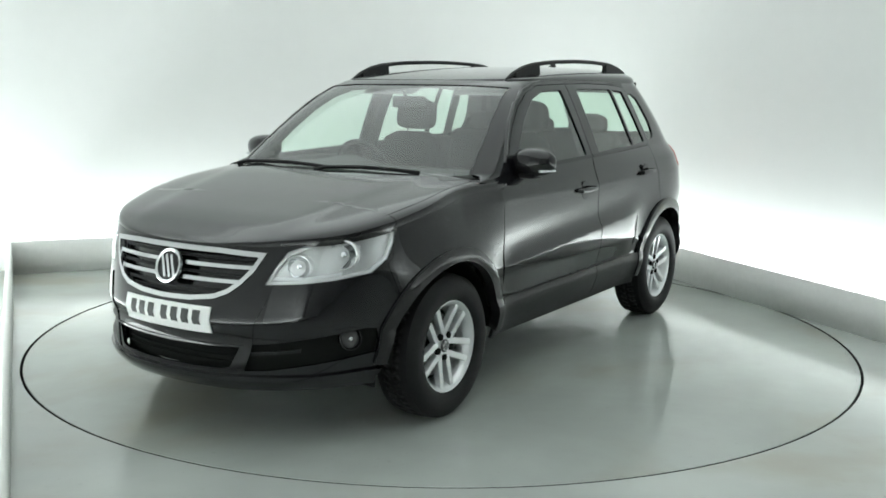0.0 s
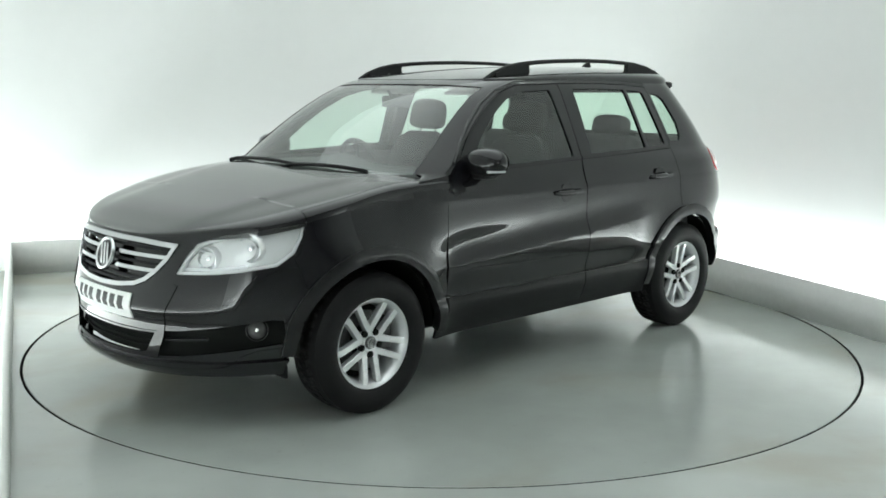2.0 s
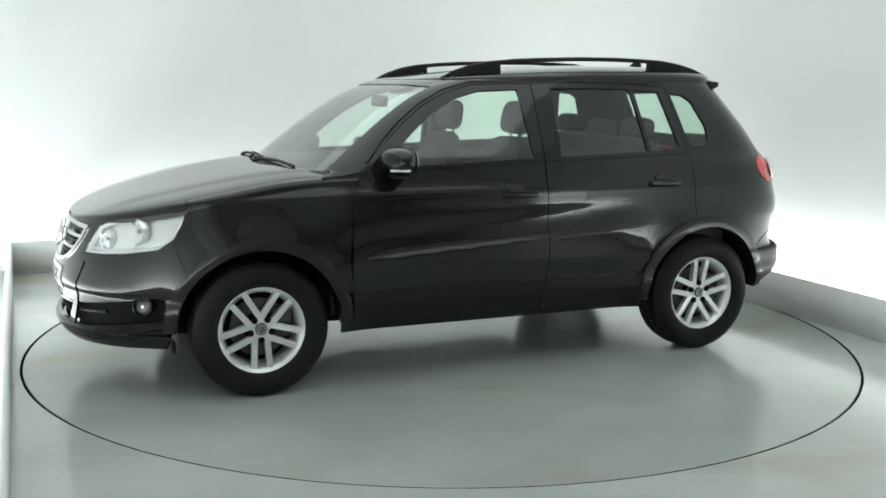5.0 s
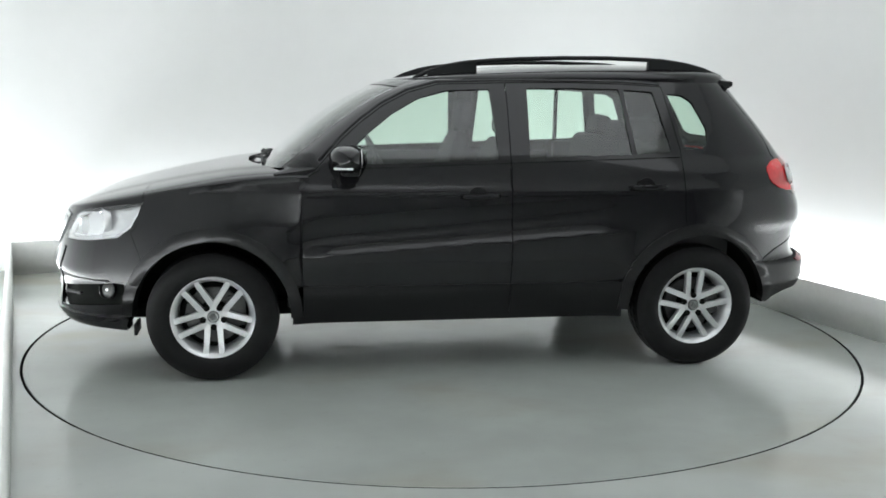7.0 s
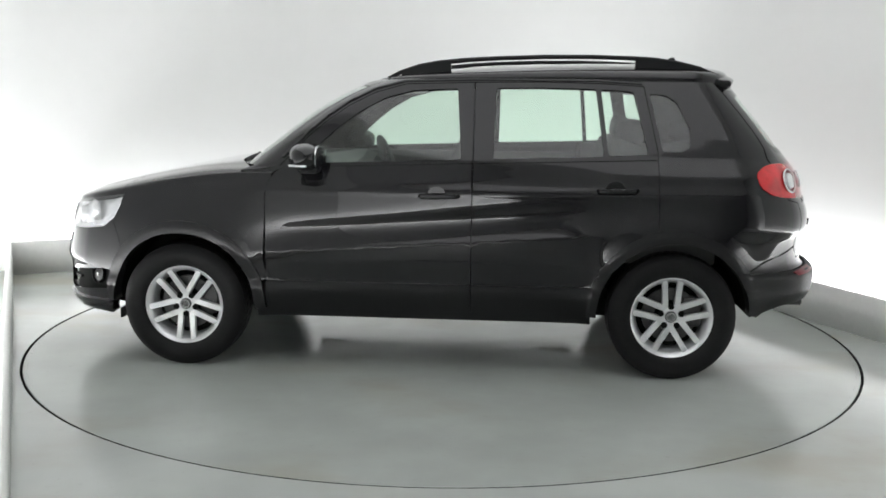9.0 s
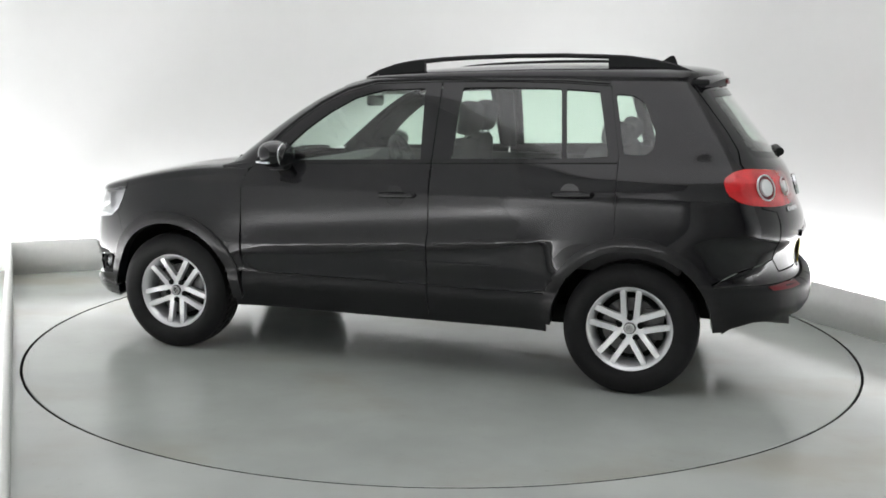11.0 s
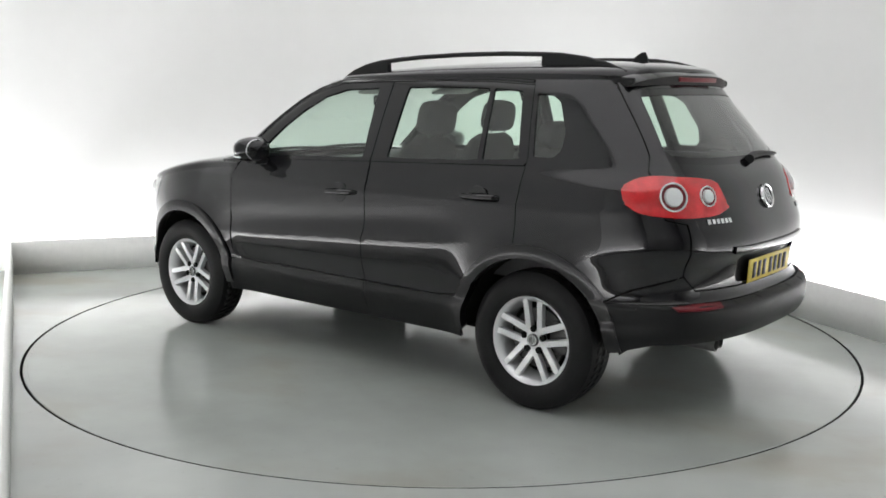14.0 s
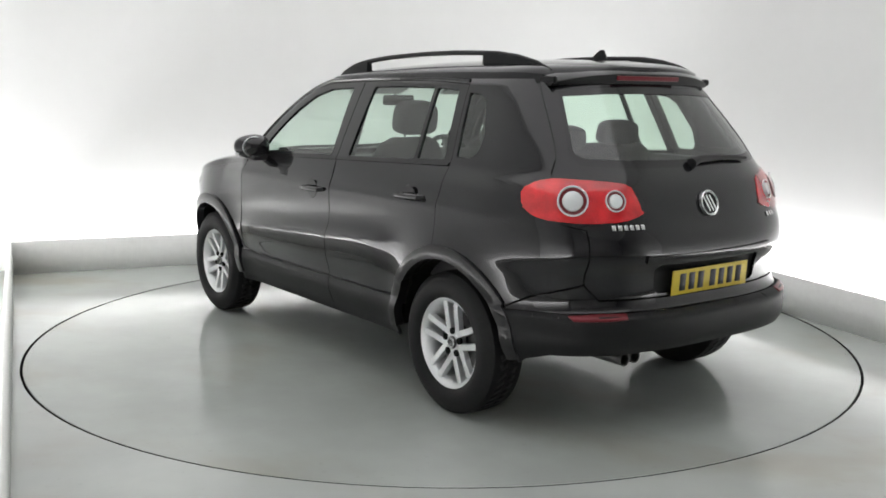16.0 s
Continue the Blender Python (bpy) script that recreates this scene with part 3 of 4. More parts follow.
DOOR_R = [(-0.250, 0.484), (-0.250, 1.540), (-0.60, 1.545), (-0.90, 1.541), (-1.135, 1.528), (-1.205, 1.19), (-1.212, 0.80)] + ARC_R[::-1]


def screen_side():
    return [fy(0.765, 1.095, True), fy(0.755, 1.13, True), fy(0.72, 1.25, True), fy(0.675, 1.37, True), fy(0.63, 1.48, True), fy(0.615, 1.515, True), fy(0.59, ZRE, True)]


def build_body(car):
    for s in (1, -1):
        # doors
        for nm, outline, panes in (("front_door", DOOR_F, (("front_window", GLASS_F),)), ("rear_door", DOOR_R, (("rear_window", GLASS_R), ("rear_quarterlight", GLASS_V)))):
            holes = [smooth_poly(flank(g, True), 1) for _, g in panes]
            door = panel(nm, PAINT, car, flank(outline, True), holes, True, side=s, grid=(0.04, 0.013), label="glossy black door panel")
            for wn, g in panes:
                panel(wn, GLASS, door, smooth_poly(flank(g, True), 1), (), True, gap=-0.006, lift=-0.008, rim=0, side=s, label="green-tinted side window")
            panel("cladding", PLASTIC, door, flank([(0.845, 0.33), (0.845, 0.489), (-0.247, 0.489), (-0.247, 0.33)] if nm == "front_door" else [(-0.250, 0.33), (-0.250, 0.489)] + arc(HUB_R, HUB_Z + 0.01, 0.437, 18.5, -2, 6), True), (), True, gap=0.001, lift=0.008, side=s, label="matt black lower door cladding")
            hx, hz = (-0.075, 0.952) if nm == "front_door" else (-0.995, 0.995)
            hp = body(*np.array(sx(hx, hz, True)), True)
            y = float(hp[1])
            pts = [(hx + 0.10, s * (y - 0.005), hz), (hx + 0.09, s * (y + 0.022), hz), (hx, s * (y + 0.032), hz + 0.002), (hx - 0.09, s * (y + 0.024), hz + 0.004), (hx - 0.105, s * (y - 0.005), hz + 0.004)]
            part("door_handle", tube(pts, [0.009, 0.010, 0.011, 0.010, 0.009], 8, 1.3), PAINT, door, "black pull handle")
            part("handle_cup", lathe([(0.0, 0.055), (0.003, 0.052), (0.003, 0.001)], 20, "Y", at=(0, 0, 0)), GLOSS_BLACK, door).matrix_local = pose(hx + 0.01, s * (y - 0.001), hz, 0, 0, 0 if s > 0 else 180)
            strip = [(0.66, 1.107), (0.60, 1.094), (-0.245, 1.123), (-0.245, 1.138)] if nm == "front_door" else [(-0.252, 1.138), (-0.252, 1.123), (-1.20, 1.152), (-1.20, 1.165)]
            panel("window_seal", GLOSS_BLACK, door, flank(strip, True), (), True, gap=0.0, lift=0.006, rim=0.006, side=s)
        # unibody side round the doors, from windscreen pillar to tail
        screen_edge = [sx(0.96, 1.06, True)] + screen_side()
        top = [sx(x, ZRE, True) for x in (0.1, -0.1, -0.4, -0.8, -1.2)] + [ry(0.585, ZRE)]
        tail = [ry(0.60, 1.50), ry(0.70, 1.22), ry(0.74, 1.16), ry(0.74, 0.95), ry(0.665, 0.93), ry(0.665, 0.70)]
        low = [sx(-1.78, 0.64)] + [sx(*p) for p in arc(HUB_R, HUB_Z + 0.01, 0.437, 22, 150, 26)[::-1]]
        holes = [smooth_poly(flank(GLASS_Q, True), 2)]
        side = [sx(0.87, 1.035, True)] + screen_edge + top + tail + low
        # trace forward above the doors, back to the pillar's foot
        above_r = [(-1.214, 0.80), (-1.207, 1.19), (-1.137, 1.530), (-0.90, 1.544), (-0.60, 1.548), (-0.25, 1.543), (0.12, 1.531), (0.281, 1.487), (0.422, 1.415), (0.542, 1.328), (0.632, 1.248), (0.742, 1.128), (0.802, 1.063), (0.837, 1.003)]
        side += flank(above_r, True)
        sp = panel("side_panel", PAINT, car, side, holes, True, side=s, gap=0.0005, label="glossy black body side")
        panel("quarter_window", GLASS, sp, smooth_poly(flank(GLASS_Q, True), 2), (), True, gap=-0.006, lift=-0.008, rim=0, side=s, label="tinted rear quarter window")
        # black backing added to keep the gap over the doors dark, and a rounded bead along the roof's edge
        inner = [(x * 0.985 - 0.008, z - 0.016) for x, z in above_r[1:]]
        outer = [(x * 1.008 + 0.006, min(z + 0.010, ZRE)) for x, z in above_r[1:]]
        panel("door_gap_backing", GLOSS_BLACK, car, flank(outer + inner[::-1], True), (), True, gap=0.0, lift=-0.013, rim=0, side=s)
        # bead is an added shape: it catches the roof edge's bright line
        line = []
        edge = [(x + 0.010, min(z + 0.013, 1.556)) for x, z in above_r[2:-2]] + [(0.76, 1.142)]
        for x, z in [(p[0] + (r[0] - p[0]) * k / 5, p[1] + (r[1] - p[1]) * k / 5) for p, r in zip(edge, edge[1:]) for k in range(5)]:
            p = body(*np.array(sx(x, z, True)), True)
            line.append((float(p[0]), s * (float(p[1]) - 0.003), float(p[2])))
        part("roof_highlight_bead", tube(line, 0.011, 8), PAINT, sp, "glossy black bead added along the roof edge to catch a highlight")
        # sill
        panel("sill", PLASTIC, car, flank([(0.90, 0.283), (0.90, 0.334), (-0.875, 0.334), (-0.88, 0.283)], True), (), True, gap=0.001, lift=-0.004, side=s, label="matt black sill")
        # wheel-arch trims
        for hub, a0, a1 in ((HUB_F, 0, 181), (HUB_R, -1, 178)):
            ring = arc(hub, HUB_Z + 0.01, 0.450, a0, a1, 40) + arc(hub, HUB_Z + 0.005, ARCH, a1, a0, 40)
            panel("wheel_arch_trim", ARCH_TRIM, car, flank(ring), (), False, gap=0.0, lift=0.016, rim=0.05, side=s, grid=(0.02, 0.015), label="satin black wheel-arch lip")
            bm = bmesh.new()
            prev = None
            for k in range(25):
                a = radians(1 + 178 * k / 24)
                p = (hub + 0.405 * math.cos(a), HUB_Z + 0.405 * math.sin(a))
                cur = [bm.verts.new((p[0], s * yy, p[1])) for yy in (0.845, 0.50)]
                if prev:
                    bm.faces.new((prev[0], cur[0], cur[1], prev[1]))
                prev = cur
            bm.faces.new([bm.verts.new((hub + 0.42 * math.cos(radians(a)), s * 0.50, HUB_Z + 0.42 * math.sin(radians(a)))) for a in range(0, 181, 10)])
            part("wheel_well", bm, SHADE_BLACK, car)
        part("air_deflector", box(0.016, 0.15, 0.06, (1.705, s * 0.675, 0.252), 0.005), PLASTIC, car, "small black flap ahead of the front wheel")
        # front wing
        arcf = arc(HUB_F, HUB_Z + 0.01, 0.437, 162, 38, 26)
        wing = [sx(0.8465, 0.49), sx(0.8465, 0.93), sx(0.838, 0.997), sx(0.822, 1.034), sx(0.90, float(ZE(0.90)))] + [sx(x, float(ZE(x))) for x in (1.0, 1.1, 1.2, 1.3, 1.4, 1.5, 1.58, 1.635)] + [sx(1.645, 0.912), sx(1.672, 0.80), sx(1.70, 0.772), sx(1.672, 0.70)] + [sx(*p) for p in arcf[::-1]]
        panel("front_wing", PAINT, car, wing, (), False, side=s, label="glossy black front wing")


def half_lower(x):
    u, z = sx(x, float(ZE(x)))
    return float(body(u, z)[1])


def half_upper(x):
    z = ZRE
    u, z = sx(x, z, True)
    return float(body(u, z, True)[1])


def bonnet_ridge(x, y):
    """The raised middle of the bonnet, between two creases that spread towards the windscreen."""
    yc = 0.42 + 0.20 * (2.05 - x)
    k = 1 / (1 + math.exp((abs(y) - yc) / 0.026))
    return 0.008 * k * max(0.0, min(1.0, (2.10 - x) / 0.25))


def build_lids(car):
    xb = sorted([0.812, 0.83, 0.86, 1.61, 1.6335, 1.6355, 1.65] + [0.90 + (2.1255 - 0.90) * math.sin(math.pi / 2 * i / 34) for i in range(35)])
    for s in (1, -1):
        cap("wing_top", PAINT, car, [x for x in xb if x < 1.60] + [1.60, 1.632], half_lower, lambda x: float(ZE(x)), lambda x: float(ZCB(x)), 0.0, 0.30, m=4.2, rows=10, side=s)
    bon = cap("bonnet", PAINT, car, [x for x in xb if x >= 0.90], half_lower, lambda x: float(ZE(x)), lambda x: float(ZCB(x)), lambda x: 0.312 if x < 1.6345 else 0.0, 1.0, m=4.2, rows=40, ridge=bonnet_ridge, bend=lambda x, k: 0.24 * max(0.0, (1.5 - x) / 0.6) ** 2 * (1 - k * k), label="glossy black bonnet with raised shoulders")
    xr = [0.318 - (0.318 + 1.655) * (1 - math.cos(math.pi * i / 44)) / 2 for i in range(45)]
    cap("roof", PAINT, car, xr, half_upper, lambda x: ZRE, lambda x: float(ZCR(x)), 0.0, 1.0, m=3.0, label="glossy black roof")
    return bon


def wheel(car, x, s, phase=90):
    """A 16-inch alloy wheel with five double spokes."""
    rim = part("wheel", lathe([(-0.09, 0.196), (-0.085, 0.186), (0.0, 0.176), (0.055, 0.184), (0.078, 0.196), (0.088, 0.207), (0.092, 0.212), (0.090, 0.218), (0.080, 0.214), (-0.09, 0.214)], 64), ALLOY, car, "silver five-double-spoke alloy wheel")
    rim.matrix_local = pose(x, s * 0.783, HUB_Z, 0, 0, 0 if s > 0 else 180)
    tread = [(-0.107, 0.222), (-0.112, 0.25), (-0.110, 0.29), (-0.100, 0.322), (-0.085, 0.338), (-0.05, 0.3425), (0, 0.343), (0.05, 0.3425), (0.085, 0.338), (0.100, 0.322), (0.108, 0.30), (0.112, 0.28), (0.111, 0.25), (0.104, 0.226), (0.090, 0.213), (-0.09, 0.213)]
    tread = [(a * (0.95 if r > 0.31 else 1.0), r if r < 0.25 else 0.25 + (r - 0.25) * 0.925) for a, r in tread]
    t = lathe(tread + tread[:1], 72)
    part("tyre", t, RUBBER, rim, "black road tyre")
    bm = bmesh.new()
    for k in range(48):
        for off, yy in ((0, 0.027), (0.5, -0.027)):
            a = 2 * math.pi * (k + off) / 48
            r = 0.3342
            box(0.030, 0.040, 0.004, (r * math.cos(a), yy, r * math.sin(a)), 0, Matrix.Rotation(math.pi / 2 - a, 4, "Y") @ Matrix.Rotation(0.35 if yy > 0 else -0.35, 4, "Z"), bm=bm)
    part("tread", bm, RUBBER, rim)
    for k in range(5):
        for sgn in (-1, 1):
            a = radians(phase + 72 * k)
            bm = bmesh.new()
            secs = []
            for r, off, wd, dep, yf in ((0.036, 0.029, 0.0165, 0.03, 0.060), (0.075, 0.032, 0.0155, 0.03, 0.064), (0.13, 0.0355, 0.0145, 0.03, 0.072), (0.178, 0.039, 0.015, 0.03, 0.079), (0.203, 0.044, 0.0165, 0.025, 0.080)):
                o = sgn * off
                sec = []
                for du, dy in ((-wd, -dep), (-wd, -0.0025), (-wd * 0.86, 0), (wd * 0.86, 0), (wd, -0.0025), (wd, -dep)):
                    px, pz = o + du, r
                    sec.append(bm.verts.new((px * math.sin(a) + pz * math.cos(a), yf + dy, -px * math.cos(a) + pz * math.sin(a))))
                secs.append(sec)
            for s0, s1 in zip(secs, secs[1:]):
                for i in range(6):
                    bm.faces.new((s0[i], s0[(i + 1) % 6], s1[(i + 1) % 6], s1[i]))
            bm.faces.new(secs[0]), bm.faces.new(secs[-1][::-1])
            bmesh.ops.recalc_face_normals(bm, faces=bm.faces[:])
            part("spoke", bm, ALLOY, rim)
    part("hub", lathe([(0.02, 0.052), (0.058, 0.050), (0.063, 0.044), (0.063, 0.001)], 40), ALLOY, rim)
    part("hub_cap", lathe([(0.062, 0.031), (0.069, 0.030), (0.071, 0.027), (0.071, 0.001)], 28), DARK_METAL, rim, "dark hub cap with a round silver emblem")
    part("emblem_ring", lathe([(0.071, 0.025), (0.0745, 0.0245), (0.0745, 0.0195), (0.071, 0.019)], 28), CHROME, rim)
    for k in range(5):
        a = radians(phase + 72 * k)
        # near-black disc in place of a recessed bolt hole and its shade
        part("bolt_hole_shade", lathe([(0.055, 0.0165), (0.0685, 0.016), (0.0685, 0.001)], 12, at=(0.055 * math.cos(a), 0, 0.055 * math.sin(a))), SHADE_BLACK, rim)
    part("brake_disc", lathe([(-0.01, 0.145), (0.012, 0.145), (0.012, 0.08), (-0.01, 0.08), (-0.01, 0.145)], 48), DARK_METAL, rim)
    part("brake_shield", lathe([(-0.03, 0.178), (-0.025, 0.178), (-0.025, 0.001)], 40), SHADE_BLACK, rim)
    part("brake_caliper", box(0.10, 0.06, 0.16, (-0.115, 0.0, 0.02), 0.015), DARK_METAL, rim)
    return rim


def seat_on(u, z, upper=False, lift=0.0, side=1):
    """A pose on the skin: its Y axis points outwards, Z up along the skin."""
    p = body(u, z, upper)
    n = Vector(skin_normals(np.array([u]), np.array([z]), upper)[0])
    p = Vector(p) + n * lift
    if side < 0:
        p.y, n.y = -p.y, -n.y
    x = n.cross(Vector((0, 0, 1))).normalized()
    m = Matrix((x, n, x.cross(n))).transposed().to_4x4()
    m.translation = p
    return m


def on_skin(name, bm, mat, parent, m, label=""):
    ob = part(name, bm, mat, parent, label)
    ob.matrix_local = m
    return ob


def both(left, centre):
    """A closed outline, symmetrical about the middle, from its left half."""
    loop = left + [(2 * centre - u, z) for u, z in reversed(left)]
    return [p for i, p in enumerate(loop) if math.hypot(p[0] - loop[i - 1][0], p[1] - loop[i - 1][1]) > 1e-4]


GRILLE = [(0.0, 0.838), (0.25, 0.838), (0.46, 0.828), (0.425, 0.755), (0.38, 0.70), (0.33, 0.66), (0.27, 0.635), (0.15, 0.618), (0.0, 0.612)]
HEADLAMP = [fy(0.472, 0.702), fy(0.500, 0.772), fy(0.535, 0.835), fy(0.60, 0.865), fy(0.672, 0.893), sx(1.632, 0.922), sx(1.658, 0.865), sx(1.698, 0.795), sx(1.770, 0.742), fy(0.69, 0.718), fy(0.60, 0.708)]


def emblem(parent, m, r, back):
    """A round badge: a plain chrome ring crossed by slanted bars."""
    on_skin("badge_plate", lathe([(0.0, r), (0.006, r * 0.98), (0.009, r * 0.9), (0.009, 0.001)], 40), back, parent, m)
    on_skin("badge_ring", lathe([(0.004, r), (0.016, r * 0.97), (0.019, r * 0.90), (0.014, r * 0.80), (0.004, r * 0.79)], 40), CHROME, parent, m)
    for x, lean in ((-0.36, 24), (0.0, 24), (0.36, 24)):
        on_skin("badge_bar", box(r * 0.17, 0.009, r * 1.35, (x * r, 0.0105, 0.0), 0.0015, Matrix.Rotation(radians(lean), 4, "Y")), CHROME, parent, m)


def number_plate(name, parent, m, mat, label, w=0.52, h=0.111):
    p = on_skin(name, box(w, 0.006, h, (0, 0.004, 0), 0.002), mat, parent, m, label)
    xs = [-0.194, -0.133, -0.072, -0.011, 0.072, 0.133, 0.194]
    for x in xs:
        part("plate_bar", box(0.038, 0.003, 0.076, (x, 0.0075, 0)), INK, p)
    return p


def build_front(car):
    C = U_FRONT
    grille = both([fy(y, z) for y, z in GRILLE], C)
    grille = grille[1:-1] if grille[0] == grille[-1] else grille
    inner = shrink(resample(grille, 0.02), 0.020)
    low = both([fy(0.0, 0.428), fy(0.30, 0.432), fy(0.375, 0.436), fy(0.335, 0.352), fy(0.30, 0.343), fy(0.0, 0.338)], C)
    fog = [fy(0.405, 0.447), fy(0.50, 0.455), sx(1.79, 0.505), sx(1.745, 0.50), sx(1.75, 0.40), fy(0.50, 0.345), fy(0.385, 0.337)]
    front_arc = [sx(*p) for p in arc(HUB_F, HUB_Z + 0.01, 0.437, 38, -10, 12)]
    left = [fy(0.0, 0.846), fy(0.25, 0.848), fy(0.43, 0.853), fy(0.525, 0.862), fy(0.60, 0.868)] + [fy(0.672, 0.897), sx(1.638, 0.918), sx(1.672, 0.80), sx(1.70, 0.772), sx(1.672, 0.70)] + front_arc + [sx(1.76, 0.255), fy(0.55, 0.252), fy(0.30, 0.248), fy(0.0, 0.246)]
    bumper = panel("front_bumper", PAINT, car, both(left, C), [grille, low, HEADLAMP, [(2 * C - u, z) for u, z in HEADLAMP[::-1]], fog, [(2 * C - u, z) for u, z in fog[::-1]]], gap=0.0015, grid=(0.03, 0.022), label="glossy black front bumper")
    # grille
    g = panel("grille", GLOSS_BLACK, car, grille, (), lift=-0.045, gap=-0.015, rim=0, label="black grille with chrome frame and bars")
    panel("grille_frame", CHROME, g, grille, [inner], lift=0.008, gap=0.0, rim=0.03, grid=(0.02, 0.01), label="chrome grille frame")
    for zc, yw in ((0.768, 0.415), (0.708, 0.375)):
        panel("grille_bar", CHROME, g, both([fy(0.0, zc + 0.008), fy(0.2, zc + 0.008), fy(yw, zc + 0.008), fy(yw - 0.006, zc - 0.008), fy(0.2, zc - 0.008), fy(0.0, zc - 0.008)], C), (), lift=-0.002, gap=0, rim=0.03, grid=(0.03, 0.01), label="chrome grille bar")
    for zc, yw in ((0.803, 0.42), (0.738, 0.39), (0.672, 0.33), (0.648, 0.29)):
        panel("grille_slat", PLASTIC, g, both([fy(0.0, zc + 0.006), fy(0.2, zc + 0.006), fy(yw, zc + 0.006), fy(yw, zc - 0.006), fy(0.2, zc - 0.006), fy(0.0, zc - 0.006)], C), (), lift=-0.018, gap=0, rim=0.02, grid=(0.04, 0.01))
    emblem(g, seat_on(C, 0.742, lift=0.004), 0.078, GLOSS_BLACK)
    # lower intake
    # near-black sheet and slats stand in for the shade inside the intake
    lg = panel("lower_grille", SHADE_BLACK, car, low, (), lift=-0.05, gap=-0.015, rim=0, label="dark lower air intake")
    for k in range(3):
        zc = 0.364 + 0.024 * k
        panel("grille_slat", SHADE_BLACK, lg, both([fy(0.0, zc + 0.004), fy(0.2, zc + 0.004), fy(0.34, zc + 0.004), fy(0.34, zc - 0.004), fy(0.2, zc - 0.004), fy(0.0, zc - 0.004)], C), (), lift=-0.034, gap=0, rim=0.008, grid=(0.04, 0.01))
    panel("intake_lip", PAINT, lg, both([fy(0.0, 0.441), fy(0.2, 0.443), fy(0.40, 0.446), fy(0.395, 0.438), fy(0.2, 0.434), fy(0.0, 0.432)], C), (), lift=0.005, gap=0, rim=0.008, grid=(0.03, 0.01))
    panel("chin_lip", PAINT, car, both([fy(0.0, 0.312), fy(0.25, 0.314), fy(0.45, 0.318), fy(0.62, 0.318), sx(1.72, 0.325), sx(1.735, 0.262), fy(0.55, 0.262), fy(0.30, 0.258), fy(0.0, 0.256)], C), (), lift=0.014, gap=0, rim=0.05, grid=(0.03, 0.015), label="black chin lip")
    fp = panel("front_number_plate", WHITE_PLATE, car, both([fy(0.0, 0.599), fy(0.13, 0.599), fy(0.26, 0.599), fy(0.26, 0.488), fy(0.13, 0.488), fy(0.0, 0.488)], C), (), lift=0.007, gap=0, rim=0.007, grid=(0.03, 0.03), label="white number plate with dark characters")
    for y in (-0.194, -0.133, -0.072, -0.011, 0.072, 0.133, 0.194):
        a, b = -y - 0.019, -y + 0.019
        panel("plate_bar", INK, fp, [fy(a, 0.508), fy(a, 0.580), fy(b, 0.580), fy(b, 0.508)], (), lift=0.0085, gap=0, rim=0.0015)
    # dark box added behind the grille so no light shows through
    part("intake_blocker", box(0.10, 0.84, 0.36, (2.02, 0, 0.46), 0.02), SHADE_BLACK, car)
    for s in (1, -1):
        # blade between intake and fog-lamp recess
        panel("bumper_blade", PAINT, car, [fy(0.470, 0.66), fy(0.490, 0.655), fy(0.435, 0.50), fy(0.395, 0.33), fy(0.365, 0.33), fy(0.395, 0.47)], (), lift=0.005, gap=0, rim=0.006, side=s, grid=(0.01, 0.02))
        # black recess, taken darker than the plastic to hold its shade
        fr = panel("fog_lamp_surround", SHADE_BLACK, car, fog, (), lift=-0.03, gap=-0.01, rim=0, side=s, label="black fog lamp recess")
        fu, fz = sx(1.847, 0.466)
        m = seat_on(fu, fz, lift=-0.028, side=s)
        on_skin("fog_lamp_ring", lathe([(0.0, 0.052), (0.018, 0.050), (0.020, 0.046), (0.006, 0.040), (0.006, 0.001)], 28), GLOSS_BLACK, fr, m)
        # small silver dot on the lens, standing in for its highlight
        on_skin("fog_lamp_glint", lathe([(0.012, 0.010), (0.018, 0.008), (0.020, 0.001)], 20), LAMP_SILVER, fr, m)
        on_skin("fog_lamp_lens", lathe([(0.006, 0.040), (0.010, 0.036), (0.013, 0.020), (0.014, 0.001)], 28), DARK_METAL, fr, m, "clear round fog lamp")
        panel("fog_slat", PLASTIC, fr, [fy(0.42, 0.412), fy(0.60, 0.428), fy(0.60, 0.416), fy(0.42, 0.400)], (), lift=-0.014, gap=0, rim=0.015, side=s)
        # headlamp
        hl = panel("headlamp", HL_BOWL, car, HEADLAMP, (), lift=-0.032, gap=-0.009, rim=0, side=s, label="clear halogen headlamp with twin reflectors")
        for y, z, r in ((0.585, 0.783, 0.050), (0.725, 0.828, 0.060)):
            u, zz = fy(y, z)
            m = seat_on(u, zz, lift=-0.044, side=s)
            fwd = Vector((0.93, 0.36 * s, 0.0)).normalized()
            sidev = fwd.cross(Vector((0, 0, 1))).normalized()
            mm = Matrix((sidev, fwd, sidev.cross(fwd))).transposed().to_4x4()
            mm.translation = m.translation + Vector((-0.005, 0, 0))
            on_skin("reflector", lathe([(0.034, r), (0.035, r * 0.94), (0.026, r * 0.80), (0.012, r * 0.5), (0.005, r * 0.22), (0.028, r * 0.20), (0.030, 0.001)], 32, closed_ends=False), DARK_CHROME, hl, mm)
            on_skin("reflector_bezel", lathe([(0.0, r * 1.05), (0.033, r * 1.05), (0.036, r * 1.02), (0.034, r * 0.98)], 32, closed_ends=False), HL_BOWL, hl, mm)
        panel("lamp_brow", ALLOY, hl, [fy(0.49, 0.722), fy(0.495, 0.735), fy(0.62, 0.735), fy(0.72, 0.750), fy(0.72, 0.738), fy(0.62, 0.722)], (), lift=-0.02, gap=0, rim=0.02, side=s)
